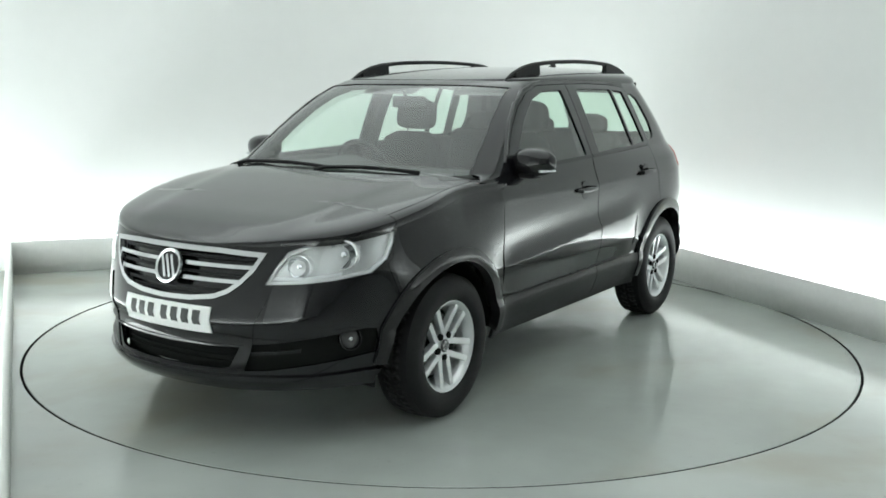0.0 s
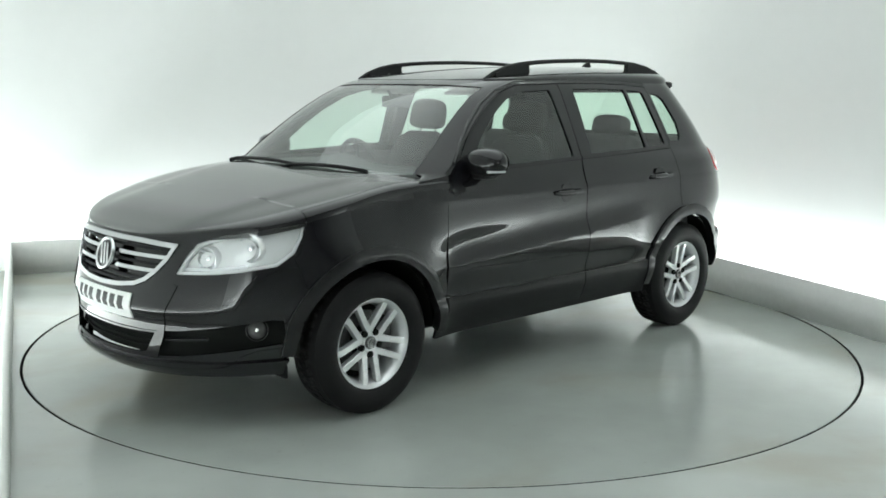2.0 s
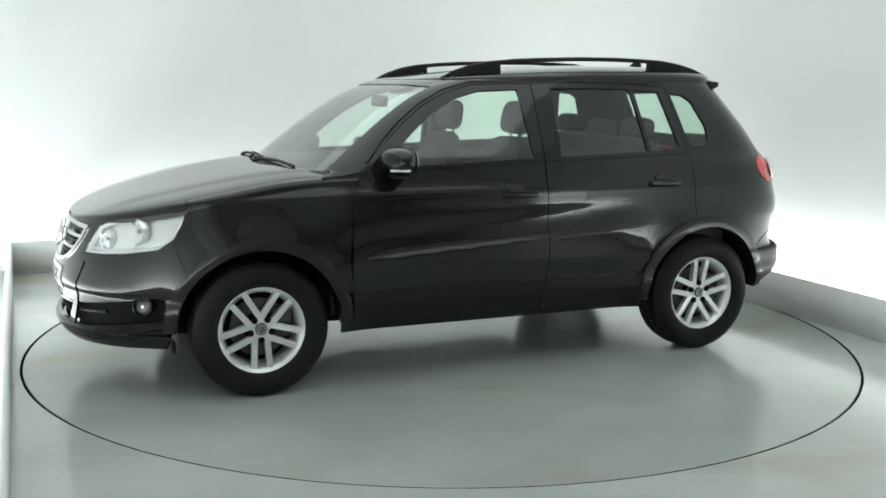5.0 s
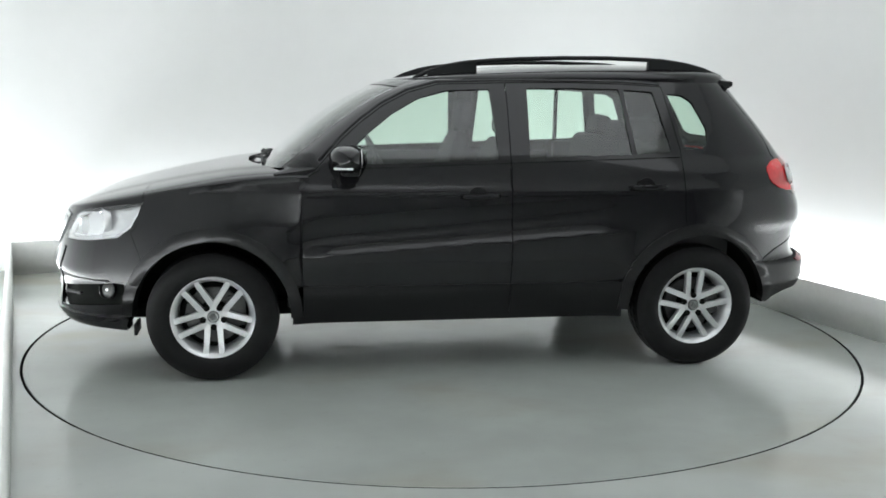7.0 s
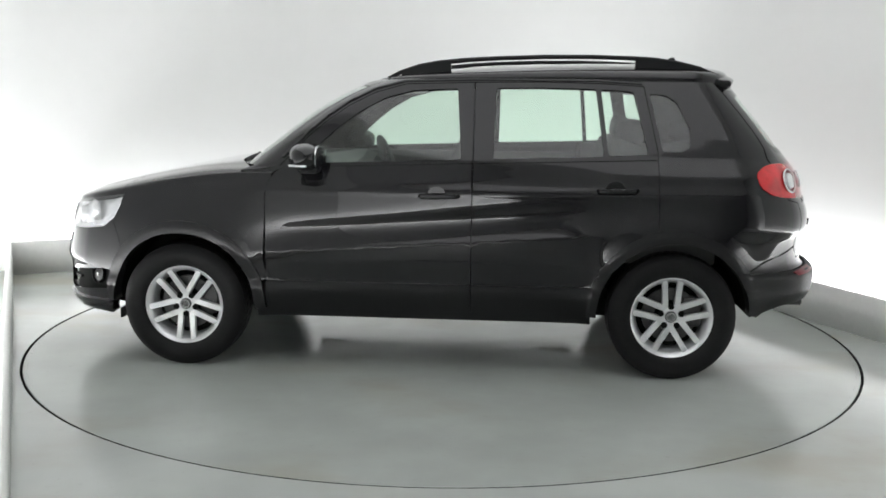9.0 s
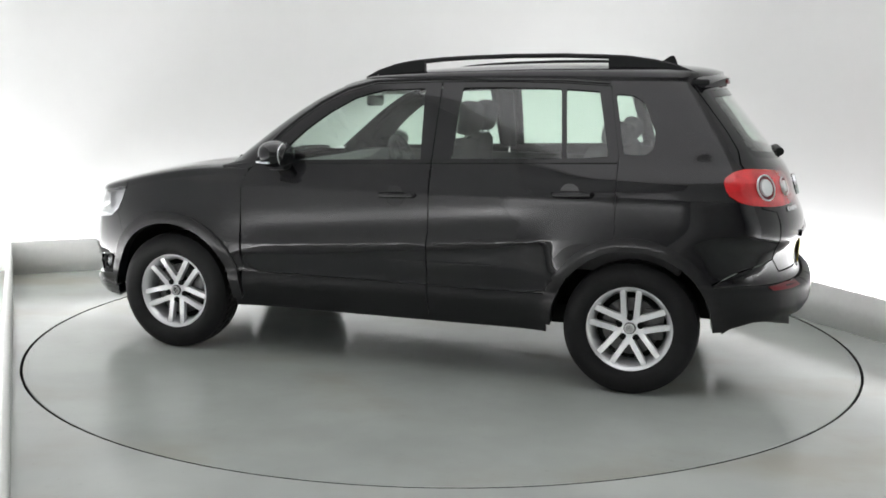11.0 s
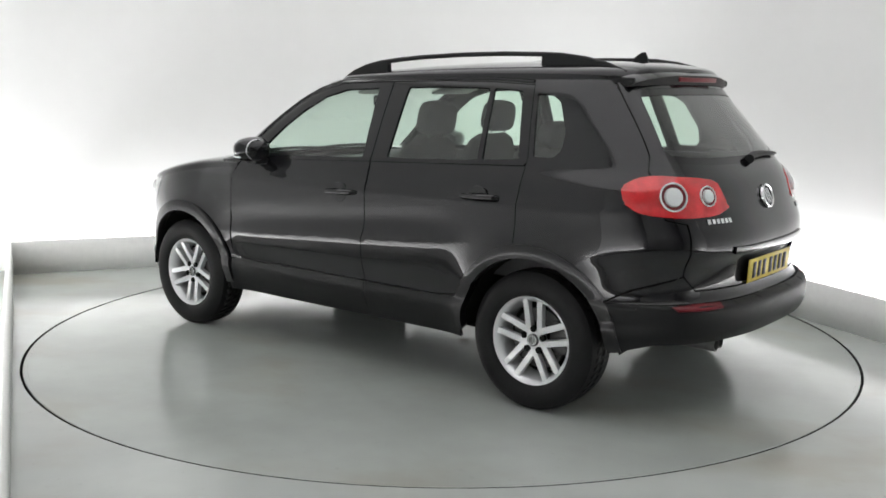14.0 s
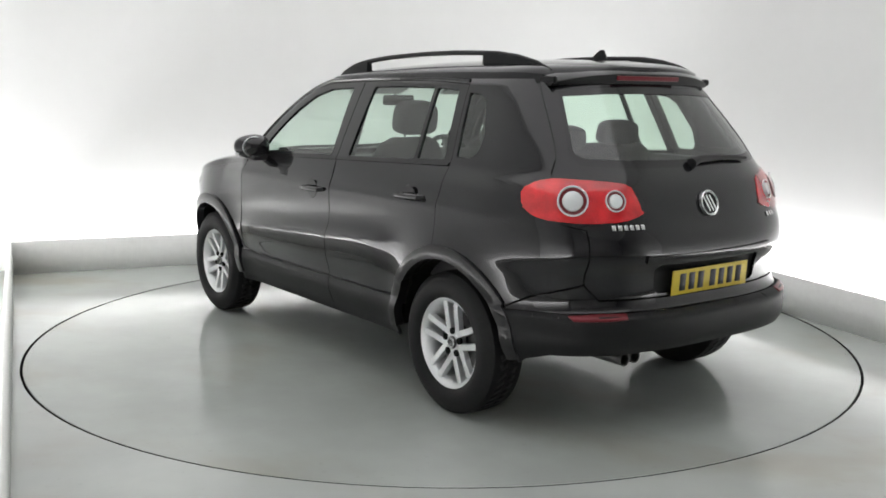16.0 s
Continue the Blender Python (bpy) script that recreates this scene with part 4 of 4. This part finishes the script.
        panel("lamp_frame", WHITE_PLATE, hl, HEADLAMP, [shrink(resample(HEADLAMP, 0.02), 0.014)], lift=-0.007, gap=0.001, rim=0.02, side=s, grid=(0.02, 0.015), label="bright silver lamp frame")
        panel("headlamp_lens", LENS, hl, HEADLAMP, (), lift=0.002, gap=0.001, rim=0.012, side=s, grid=(0.03, 0.02), label="clear headlamp lens")


def build_glass(car):
    C = U_FRONT
    side = screen_side()
    left = [fy(0.0, 1.082, True), fy(0.40, 1.085, True)] + side[:-1] + [fy(0.40, 1.525, True), fy(0.0, 1.527, True)]
    panel("windscreen", SCREEN, car, both(left, C), (), True, gap=0.001, lift=-0.004, rim=0, label="clear windscreen with a green tint")
    panel("windscreen_header", PAINT, car, both([fy(0.0, 1.529, True), fy(0.40, 1.527, True)] + side[-2:] + [fy(0.30, ZRE + 0.004, True), fy(0.0, ZRE + 0.004, True)], C), (), True, gap=0.0, rim=0.01)
    # dark printed border along the screen's edges
    for s in (1, -1):
        panel("screen_border", GLOSS_BLACK, car, side[:-1] + [(u + 0.035, z) for u, z in reversed(side[:-1])], (), True, gap=0.0, lift=-0.001, rim=0, side=s)
    # cowl and wipers
    bm = bmesh.new()
    rows = []
    for i in range(25):
        y = -0.70 + 1.40 * i / 24
        xg = float(body(*fy(max(-0.75, min(0.75, y)), 1.088, True), True)[0])
        rows.append([bm.verts.new((xg - 0.02, y, 1.082)), bm.verts.new((xg + 0.06, y, 1.072)), bm.verts.new((xg + 0.12, y, 1.05))])
    for a, b in zip(rows, rows[1:]):
        for k in range(2):
            bm.faces.new((a[k], a[k + 1], b[k + 1], b[k]))
    bmesh.ops.recalc_face_normals(bm, faces=bm.faces[:])
    part("cowl", bm, PLASTIC, car, "matt black plastic cowl")
    for y0, y1 in ((-0.66, -0.04), (-0.06, 0.52)):
        pts = []
        for i in range(12):
            y = y0 + (y1 - y0) * i / 11
            z = 1.090 + 0.010 * math.sin(math.pi * i / 11)
            p = body(*fy(y, z, True), True)
            pts.append((float(p[0]) + 0.020, y, z + 0.008))
        part("wiper_blade", tube(pts, 0.0065, 8, 1.5), PLASTIC, car, "black windscreen wiper")
        arm = [(pts[0][0] + 0.06, y0 - 0.02, 1.085), (pts[1][0] + 0.04, y0 + 0.04, 1.102), pts[5]]
        part("wiper_arm", tube(arm, [0.013, 0.009, 0.005], 8), PLASTIC, car)


def build_rear(car):
    C = U_REAR
    win = both([ry(0.0, 1.522), ry(0.30, 1.520), ry(0.53, 1.508), ry(0.595, 1.36), ry(0.645, 1.235), ry(0.62, 1.192), ry(0.40, 1.178), ry(0.0, 1.174)], C)
    left = [ry(0.0, 1.548), ry(0.40, 1.548), ry(0.575, 1.545), ry(0.596, 1.50), ry(0.696, 1.22), ry(0.735, 1.16), ry(0.735, 0.95), ry(0.66, 0.93), ry(0.66, 0.70), ry(0.60, 0.632), ry(0.0, 0.628)]
    recess = both([ry(0.0, 0.772), ry(0.33, 0.770), ry(0.355, 0.75), ry(0.345, 0.66), ry(0.32, 0.645), ry(0.0, 0.642)], C)
    gate = panel("tailgate", PAINT, car, both(left, C), [win, recess], gap=0.0025, grid=(0.03, 0.02), label="glossy black tailgate")
    panel("plate_recess", PLASTIC, gate, recess, (), lift=-0.02, gap=-0.01, rim=0)
    panel("rear_screen", GLASS, gate, win, (), gap=-0.002, lift=-0.003, rim=0, label="tinted rear window")
    panel("screen_border", GLOSS_BLACK, gate, win, [shrink(resample(win, 0.03), 0.028)], gap=-0.002, lift=-0.001, rim=0)
    panel("grab_handle", PAINT, gate, both([ry(0.0, 0.812), ry(0.30, 0.814), ry(0.42, 0.818), ry(0.42, 0.788), ry(0.30, 0.780), ry(0.0, 0.778)], C), (), lift=0.012, gap=0, rim=0.03)
    number_plate("rear_number_plate", gate, seat_on(C, 0.685, lift=0.004), YELLOW_PLATE, "yellow number plate with dark characters")
    emblem(gate, seat_on(C, 1.014, lift=0.001), 0.060, GLOSS_BLACK)
    for y0, w in ((0.568, 0.160), ):
        n = 6
        for k in range(n):
            u, z = ry(y0 - 0.013 - k * w / n, 0.937)
            on_skin("badge_letter_bar", box(0.019, 0.006, 0.022, (0, 0.003, 0), 0.001), CHROME, gate, seat_on(u, z))
    for k in range(3):
        u, z = ry(-0.46 - 0.030 * k, 0.937)
        on_skin("badge_letter_bar", box(0.019, 0.006, 0.022, (0, 0.003, 0), 0.001), CHROME, gate, seat_on(u, z))
    # wiper
    pts = [(float(body(*ry(y, z))[0]) - 0.018, y, z) for y, z in ((0.02, 1.188), (-0.05, 1.205), (-0.20, 1.207), (-0.35, 1.200), (-0.42, 1.196))]
    part("rear_wiper", tube(pts, [0.024, 0.018, 0.013, 0.010, 0.007], 10), PLASTIC, gate, "black rear wiper")
    for s in (1, -1):
        # black filler added behind the seam so the gap stays dark
        seam = [ry(0.54, 1.548), ry(0.56, 1.50), ry(0.655, 1.22), ry(0.70, 1.16), ry(0.70, 0.96), ry(0.62, 0.92), ry(0.62, 0.70), ry(0.70, 0.70), ry(0.71, 0.92), ry(0.78, 0.97), ry(0.785, 1.16), ry(0.745, 1.22), ry(0.63, 1.50), ry(0.615, 1.548)]
        panel("tailgate_gap_backing", GLOSS_BLACK, car, seam, (), lift=-0.014, gap=0, rim=0, side=s)
    # bumper
    rear_arc = [sx(*p) for p in arc(HUB_R, HUB_Z + 0.01, 0.437, 149, 181, 10)]
    upper_left = [ry(0.0, 0.624), ry(0.60, 0.628), ry(0.66, 0.695), sx(-1.79, 0.636), sx(-1.683, 0.574), ry(0.62, 0.578), ry(0.0, 0.578)]
    panel("rear_bumper_upper", PAINT, car, both(upper_left, C), (), gap=0.0015, grid=(0.03, 0.015), label="glossy black upper rear bumper")
    low_left = [ry(0.0, 0.575), ry(0.62, 0.575)] + rear_arc + [sx(-1.78, 0.368), sx(-1.88, 0.398), ry(0.45, 0.412), ry(0.0, 0.415)]
    rb = panel("rear_bumper", PLASTIC, car, both(low_left, C), (), lift=0.006, gap=0.001, rim=0.04, grid=(0.03, 0.015), label="matt black plastic rear bumper")
    for s in (1, -1):
        panel("bumper_reflector", DARK_RED, rb, [ry(0.735, 0.566), ry(0.62, 0.573), ry(0.515, 0.572), ry(0.53, 0.556), ry(0.62, 0.552), ry(0.725, 0.552)], (), lift=0.010, gap=0, rim=0.008, side=s, label="dark red bumper reflector")
        lamp = smooth_poly([sx(-1.705, 1.090), sx(-1.75, 1.125), sx(-1.81, 1.138), ry(0.57, 1.128), ry(0.44, 1.112), ry(0.41, 1.04), ry(0.405, 0.985), ry(0.50, 0.960), ry(0.66, 0.955), sx(-1.81, 0.972), sx(-1.73, 1.02)], 1)
        tl = panel("tail_lamp", RED, car, lamp, (), lift=0.004, gap=0, rim=0.02, side=s, grid=(0.02, 0.015), label="red tail lamp with two round clear lenses")
        low = smooth_poly([sx(-1.72, 1.025), sx(-1.80, 1.012), ry(0.66, 0.998), ry(0.50, 0.996), ry(0.40, 1.005), ry(0.40, 0.988), ry(0.50, 0.964), ry(0.66, 0.959), sx(-1.80, 0.976)], 1)
        panel("lower_lens", RED, tl, low, (), lift=0.0060, gap=0, rim=0.004, side=s, grid=(0.02, 0.015), label="red lower lens")
        for y, z, r in ((0.685, 1.048, 0.066), (0.522, 1.046, 0.047)):
            u, zz = ry(y, z)
            m = seat_on(u, zz, lift=0.0035, side=s)
            on_skin("lamp_ring", lathe([(0.0, r), (0.006, r), (0.008, r * 0.96), (0.007, r * 0.90), (0.0, r * 0.86)], 36), CLEAR, tl, m)
            on_skin("lamp_collar", lathe([(0.0, r * 0.89), (0.006, r * 0.86), (0.004, r * 0.72), (0.0, r * 0.66)], 36), DARK_RED, tl, m)
            on_skin("lamp_lens", lathe([(0.0, r * 0.68), (0.010, r * 0.62), (0.014, r * 0.40), (0.015, 0.001)], 32), CLEAR, tl, m, "clear round reversing lens")
    # exhaust
    for y in (0.50,):
        part("exhaust_pipe", lathe([(-2.06, 0.030), (-1.75, 0.030), (-1.75, 0.026), (-2.06, 0.026), (-2.06, 0.030)], 20, "X", at=(0, y, 0.375)), DARK_METAL, car, "twin dark exhaust tail pipe")
        part("exhaust_pipe", lathe([(-2.05, 0.030), (-1.75, 0.030), (-1.75, 0.026), (-2.05, 0.026), (-2.05, 0.030)], 20, "X", at=(0, y - 0.075, 0.375)), DARK_METAL, car, "twin dark exhaust tail pipe")
        # silencer near-black, the shade under the car put into its colour
        part("silencer", lathe([(-0.30, 0.03), (-0.28, 0.055), (0.28, 0.055), (0.30, 0.03)], 20, "Y", at=(-1.76, 0.02, 0.385)), SHADE_BLACK, car)
    # spoiler
    bm = bmesh.new()
    rows = []
    for i in range(25):
        k = -1 + 2 * i / 24
        y = 0.535 * k
        e = abs(k) ** 3
        xt = -1.685 + 0.085 * e
        zt = 1.590 - 0.042 * e
        x0 = -1.50 - 0.03 * e
        z0 = float(ZCR(x0)) - 0.072 * abs(k) ** 2.5 + 0.003
        rows.append([bm.verts.new(v) for v in ((x0, y, z0), ((x0 + xt) / 2, y, (z0 + zt) / 2 + 0.008), (xt + 0.01, y, zt), (xt, y, zt - 0.008), (xt + 0.014, y, zt - 0.052 + 0.030 * e), (xt + 0.08, y, zt - 0.064 + 0.035 * e), (x0, y, z0 - 0.06 + 0.04 * e))])
    under = bmesh.new()
    low = [[under.verts.new(v.co) for v in r[3:] + r[:1]] for r in rows]
    for a, b in zip(rows, rows[1:]):
        for k in range(3):
            bm.faces.new((a[k], a[k + 1], b[k + 1], b[k]))
    for a, b in zip(low, low[1:]):
        for k in range(4):
            under.faces.new((a[k], a[k + 1], b[k + 1], b[k]))
    under.faces.new(low[0]), under.faces.new(low[-1][::-1])
    for r in rows:
        for v in r[4:]:
            bm.verts.remove(v)
    for b in (bm, under):
        bmesh.ops.recalc_face_normals(b, faces=b.faces[:])
    sp = part("spoiler", bm, PAINT, car, "black roof spoiler over the rear window")
    # underside and fins in matt plastic instead of paint, to hold their shade
    part("spoiler_shaded_underside", under, PLASTIC, sp)
    for s in (1, -1):
        part("spoiler_fin", box(0.13, 0.030, 0.034, (-1.545, s * 0.525, 1.550), 0.012), PLASTIC, sp)
    part("brake_light", box(0.012, 0.42, 0.022, (-1.680, 0, 1.562), 0.004), DARK_RED, sp, "dark red high brake light")


def rail_y(x):
    return 0.545 - 0.012 * ((x + 0.55) / 0.8) ** 2 - 0.035 * max(0.0, min(1.0, (-0.3 - x) / 1.1))


def build_roof_things(car):
    for s in (1, -1):
        path = [(0.27, 1.560), (0.20, 1.594), (0.10, 1.627), (0.0, 1.648), (-0.15, 1.666), (-0.30, 1.677), (-0.55, 1.688), (-0.80, 1.690), (-1.0, 1.684), (-1.12, 1.677), (-1.25, 1.656), (-1.36, 1.628), (-1.46, 1.590)]
        path = [(0.235 + (x - 0.27) * 1.03, z - 0.007 * math.sin(math.pi * min(1.0, max(0.0, (0.27 - x) / 1.73)))) for x, z in path]
        pts = [(x, s * rail_y(x), z) for x, z in path]
        rail = part("roof_rail", tube(pts, [0.008, 0.012, 0.014, 0.0135, 0.0125, 0.012, 0.012, 0.012, 0.012, 0.0125, 0.014, 0.0135, 0.008], 12), PLASTIC, car, "black roof rail")
        for xs in ((0.16, 0.10, 0.02, -0.05, -0.11), (-1.10, -1.19, -1.28, -1.38, -1.49)):
            bm = bmesh.new()
            rows = []
            for x in xs:
                y = s * rail_y(x)
                zt = float(np.interp(-x, [-p[0] for p in path], [p[1] for p in path]))
                rows.append([bm.verts.new((x, y - 0.018, 1.575)), bm.verts.new((x, y + 0.022, 1.575)), bm.verts.new((x, y + 0.015, zt)), bm.verts.new((x, y - 0.013, zt))])
            for a, b in zip(rows, rows[1:]):
                for k in range(4):
                    bm.faces.new((a[k], a[(k + 1) % 4], b[(k + 1) % 4], b[k]))
            bm.faces.new(rows[0]), bm.faces.new(rows[-1][::-1])
            bmesh.ops.recalc_face_normals(bm, faces=bm.faces[:])
            part("rail_foot", bm, PLASTIC, rail)
    bm = bmesh.new()
    rows = []
    for x, h, w in ((-1.27, 0.004, 0.012), (-1.30, 0.030, 0.026), (-1.335, 0.068, 0.026), (-1.365, 0.098, 0.018), (-1.385, 0.100, 0.014), (-1.40, 0.06, 0.016), (-1.41, 0.004, 0.014)):
        rows.append([bm.verts.new((x, -w, 1.62)), bm.verts.new((x, w, 1.62)), bm.verts.new((x, w * 0.35, 1.632 + h * 0.7)), bm.verts.new((x, -w * 0.35, 1.632 + h * 0.7))])
    for a, b in zip(rows, rows[1:]):
        for k in range(4):
            bm.faces.new((a[k], a[(k + 1) % 4], b[(k + 1) % 4], b[k]))
    bm.faces.new(rows[0]), bm.faces.new(rows[-1][::-1])
    bmesh.ops.recalc_face_normals(bm, faces=bm.faces[:])
    part("roof_aerial", bm, PLASTIC, car, "black shark-fin roof aerial")
    # door mirrors
    for s in (1, -1):
        bm = bmesh.new()
        bmesh.ops.create_uvsphere(bm, u_segments=28, v_segments=18, radius=1)
        for v in bm.verts:
            x, y, z = v.co
            x = x if x > 0 else x * 0.42
            k = 3.0
            n = (abs(x) ** k + abs(y) ** k + abs(z) ** k) ** (1 / k)
            v.co = Vector((x, y, z)) / max(n, 0.2) * (0.5 + 0.5 * n)
            v.co.x *= (0.098 if v.co.x > 0 else 0.125) * (1 - 0.25 * v.co.y * s)
            v.co.y *= 0.110
            v.co.z *= 0.072 * (1 + 0.12 * v.co.y / 0.11 * s * -1)
        bmesh.ops.translate(bm, verts=bm.verts[:], vec=(0.605, s * 0.930, 1.148))
        mi = part("door_mirror", bm, PAINT, car, "black door mirror")
        part("mirror_arm", box(0.10, 0.14, 0.045, (0.60, s * 0.875, 1.085), 0.018), PLASTIC, mi)
        part("mirror_glass", lathe([(0, 0.066), (0.004, 0.064), (0.004, 0.001)], 24, "X"), CHROME, mi).matrix_local = Matrix.Translation((0.551, s * 0.934, 1.148)) @ Matrix.Diagonal((-1, 1.25, 0.95, 1))
        part("indicator", box(0.100, 0.020, 0.013, (0.640, s * 1.010, 1.108), 0.005, Matrix.Rotation(radians(-22 * s), 4, "Z")), CLEAR, mi, "white indicator strip")


def soft_box(sx_, sy_, sz_, at, r, turn=None):
    return box(sx_, sy_, sz_, at, r, turn, 4)


def build_interior(car):
    part("headliner", box(1.55, 1.00, 0.02, (-0.72, 0, 1.54), 0.008), HEADLINER, car, "grey roof lining")
    # floor pan, underbody and boot floor near-black: shade beneath is in the colour
    part("floor_pan", box(2.30, 1.50, 0.10, (-0.28, 0, 0.36), 0.01), SHADE_BLACK, car)
    part("underbody", box(3.30, 1.16, 0.09, (0.16, 0, 0.318), 0.03), SHADE_BLACK, car, "dark underbody")
    # unseen dark box added under the bonnet to block light
    part("bonnet_light_blocker", box(0.95, 0.98, 0.50, (1.42, 0, 0.55), 0.03), SHADE_BLACK, car)
    part("bulkhead", box(0.05, 1.50, 0.70, (0.90, 0, 0.70), 0.01), TRIM, car)
    part("boot_floor", box(0.65, 1.00, 0.26, (-1.65, 0, 0.58), 0.03), SHADE_BLACK, car)
    for s in (1, -1):
        part("door_trim", box(1.72, 0.04, 0.66, (-0.02, s * 0.795, 0.76), 0.012), TRIM, car)
        part("tail_lining", box(0.34, 0.03, 0.44, (-1.66, s * 0.625, 0.96), 0.012), TRIM, car)
        part("boot_trim", box(0.62, 0.04, 0.56, (-1.22, s * 0.74, 0.88), 0.012), TRIM, car)
    # dashboard
    bm = bmesh.new()
    rows = []
    for i in range(21):
        y = -0.74 + 1.48 * i / 20
        hood = 0.045 * math.exp(-((y + 0.37) / 0.17) ** 2)
        rows.append([bm.verts.new(v) for v in ((0.86, y, 1.055), (0.66, y, 1.075 + hood * 0.5), (0.48, y, 1.075 + hood), (0.43, y, 1.03 + hood), (0.40, y, 0.88), (0.46, y, 0.66), (0.86, y, 0.62))])
    for a, b in zip(rows, rows[1:]):
        for k in range(7):
            bm.faces.new((a[k], a[(k + 1) % 7], b[(k + 1) % 7], b[k]))
    bm.faces.new(rows[0]), bm.faces.new(rows[-1][::-1])
    bmesh.ops.recalc_face_normals(bm, faces=bm.faces[:])
    part("dashboard", bm, TRIM, car, "charcoal dashboard")
    part("centre_console", soft_box(0.85, 0.24, 0.36, (0.05, 0, 0.55), 0.03), TRIM, car)
    # steering wheel on the right-hand side
    sw = Matrix.Translation((0.34, -0.37, 1.02)) @ Matrix.Rotation(radians(-68), 4, "Y")
    bm = tube([(0.185 * math.cos(2 * math.pi * k / 36), 0.185 * math.sin(2 * math.pi * k / 36), 0) for k in range(36)], 0.016, 10, closed=True)
    w = part("steering_wheel", bm, TRIM, car, "black steering wheel")
    w.matrix_local = sw
    part("wheel_boss", lathe([(-0.03, 0.06), (0.02, 0.065), (0.03, 0.05), (0.03, 0.001)], 20, "Z"), TRIM, w)
    for a in (0, 180, 250, 290):
        part("wheel_spoke", box(0.13, 0.03, 0.014, (0.11, 0, 0.0), 0.005), TRIM, w).matrix_local = pose(0, 0, 0, 0, 0, a)

    def headrest(parent, x, y, z, wd, hh, tilt=0):
        m = Matrix.Rotation(radians(tilt), 4, "Y")
        bm = bmesh.new()
        bmesh.ops.create_uvsphere(bm, u_segments=28, v_segments=16, radius=1)
        for v in bm.verts:
            size = (0.055, wd / 2 * (1.04 - 0.10 * v.co.z), hh / 2)
            v.co = Vector([math.copysign(abs(c) ** 0.55, c) * h for c, h in zip(v.co, size)])
        bm.transform(Matrix.Translation((x, y, z)) @ m)
        part("headrest", bm, FABRIC, parent, "charcoal headrest")
        for d in (-0.07, 0.07):
            part("headrest_post", tube([(x + 0.01, y + d, z - hh / 2 - 0.09), (x, y + d, z - hh / 2 + 0.02)], 0.006, 8), CHROME, parent)

    for y, fore in ((0.37, 0.0), (-0.37, 0.11)):  # the driver's seat is slid forward
        st = part("front_seat", soft_box(0.50, 0.50, 0.16, (0.05 + fore, y, 0.62), 0.06), FABRIC, car, "charcoal fabric front seat")
        part("seat_base", box(0.40, 0.42, 0.16, (0.05 + fore, y, 0.48), 0.02), TRIM, st)
        bm = bmesh.new()
        rows = []
        for z, wd, xo, th in ((0.66, 0.22, -0.14, 0.075), (0.80, 0.25, -0.175, 0.085), (0.98, 0.255, -0.225, 0.085), (1.12, 0.235, -0.262, 0.07), (1.20, 0.19, -0.285, 0.055), (1.235, 0.12, -0.295, 0.03)):
            ring = []
            for k in range(24):
                a = 2 * math.pi * k / 24
                c, q = math.cos(a), math.sin(a)
                ring.append(bm.verts.new((fore + xo + th * (abs(c) ** 0.7) * (1 if c > 0 else -1) + 0.03 * abs(q) ** 3, y + wd * (abs(q) ** 0.6) * (1 if q > 0 else -1), z)))
            rows.append(ring)
        for a, b in zip(rows, rows[1:]):
            for k in range(24):
                bm.faces.new((a[k], a[(k + 1) % 24], b[(k + 1) % 24], b[k]))
        bm.faces.new(rows[0]), bm.faces.new(rows[-1])
        bmesh.ops.recalc_face_normals(bm, faces=bm.faces[:])
        part("backrest", bm, FABRIC, st)
        headrest(st, fore - 0.315, y, 1.345, 0.265, 0.19, -10)
    bench = part("rear_seat", soft_box(0.50, 1.30, 0.18, (-0.72, 0, 0.66), 0.06), FABRIC, car, "charcoal fabric rear bench")
    part("backrest", soft_box(0.16, 1.30, 0.56, (-1.03, 0, 0.95), 0.06, Matrix.Rotation(radians(-14), 4, "Y")), FABRIC, bench)
    for y in (0.40, 0.0, -0.40):
        headrest(bench, -1.125, y, 1.285 if y else 1.26, 0.26, 0.13, -10)
    part("rear_view_mirror", soft_box(0.03, 0.23, 0.065, (0.40, 0.0, 1.43), 0.014), GLOSS_BLACK, car, "black interior mirror")
    part("mirror_stem", tube([(0.41, 0, 1.44), (0.46, 0, 1.49)], 0.010, 8), GLOSS_BLACK, car)
    for s in (1, -1):
        part("door_pillar", box(0.10, 0.03, 0.40, (-0.262, s * 0.715, 1.315), 0.012, Matrix.Rotation(radians(20 * s), 4, "X")), TRIM, car)
        part("sun_visor", box(0.13, 0.36, 0.018, (0.10, s * 0.33, 1.500), 0.006, Matrix.Rotation(radians(20), 4, "Y")), HEADLINER, car)


car = new("car")
tagged(car, "glossy black five-door compact SUV parked on the turntable", "car")
build_body(car)
build_lids(car)
build_front(car)
build_glass(car)
build_rear(car)
build_roof_things(car)
build_interior(car)
for x, st in ((HUB_F, 270), (HUB_R, 90)):
    for s in (1, -1):
        wheel(car, x, s, st)


def motions():
    rows = []
    for t, a in TURN:
        rows.append((t, pose(0, 0, 0, 0, 0, a) @ pose(CAR_OFF[0], CAR_OFF[1], 0)))
    walk(car, rows)
    walk(turntable, [(t, pose(0, 0, 0, 0, 0, a)) for t, a in TURN])


motions()
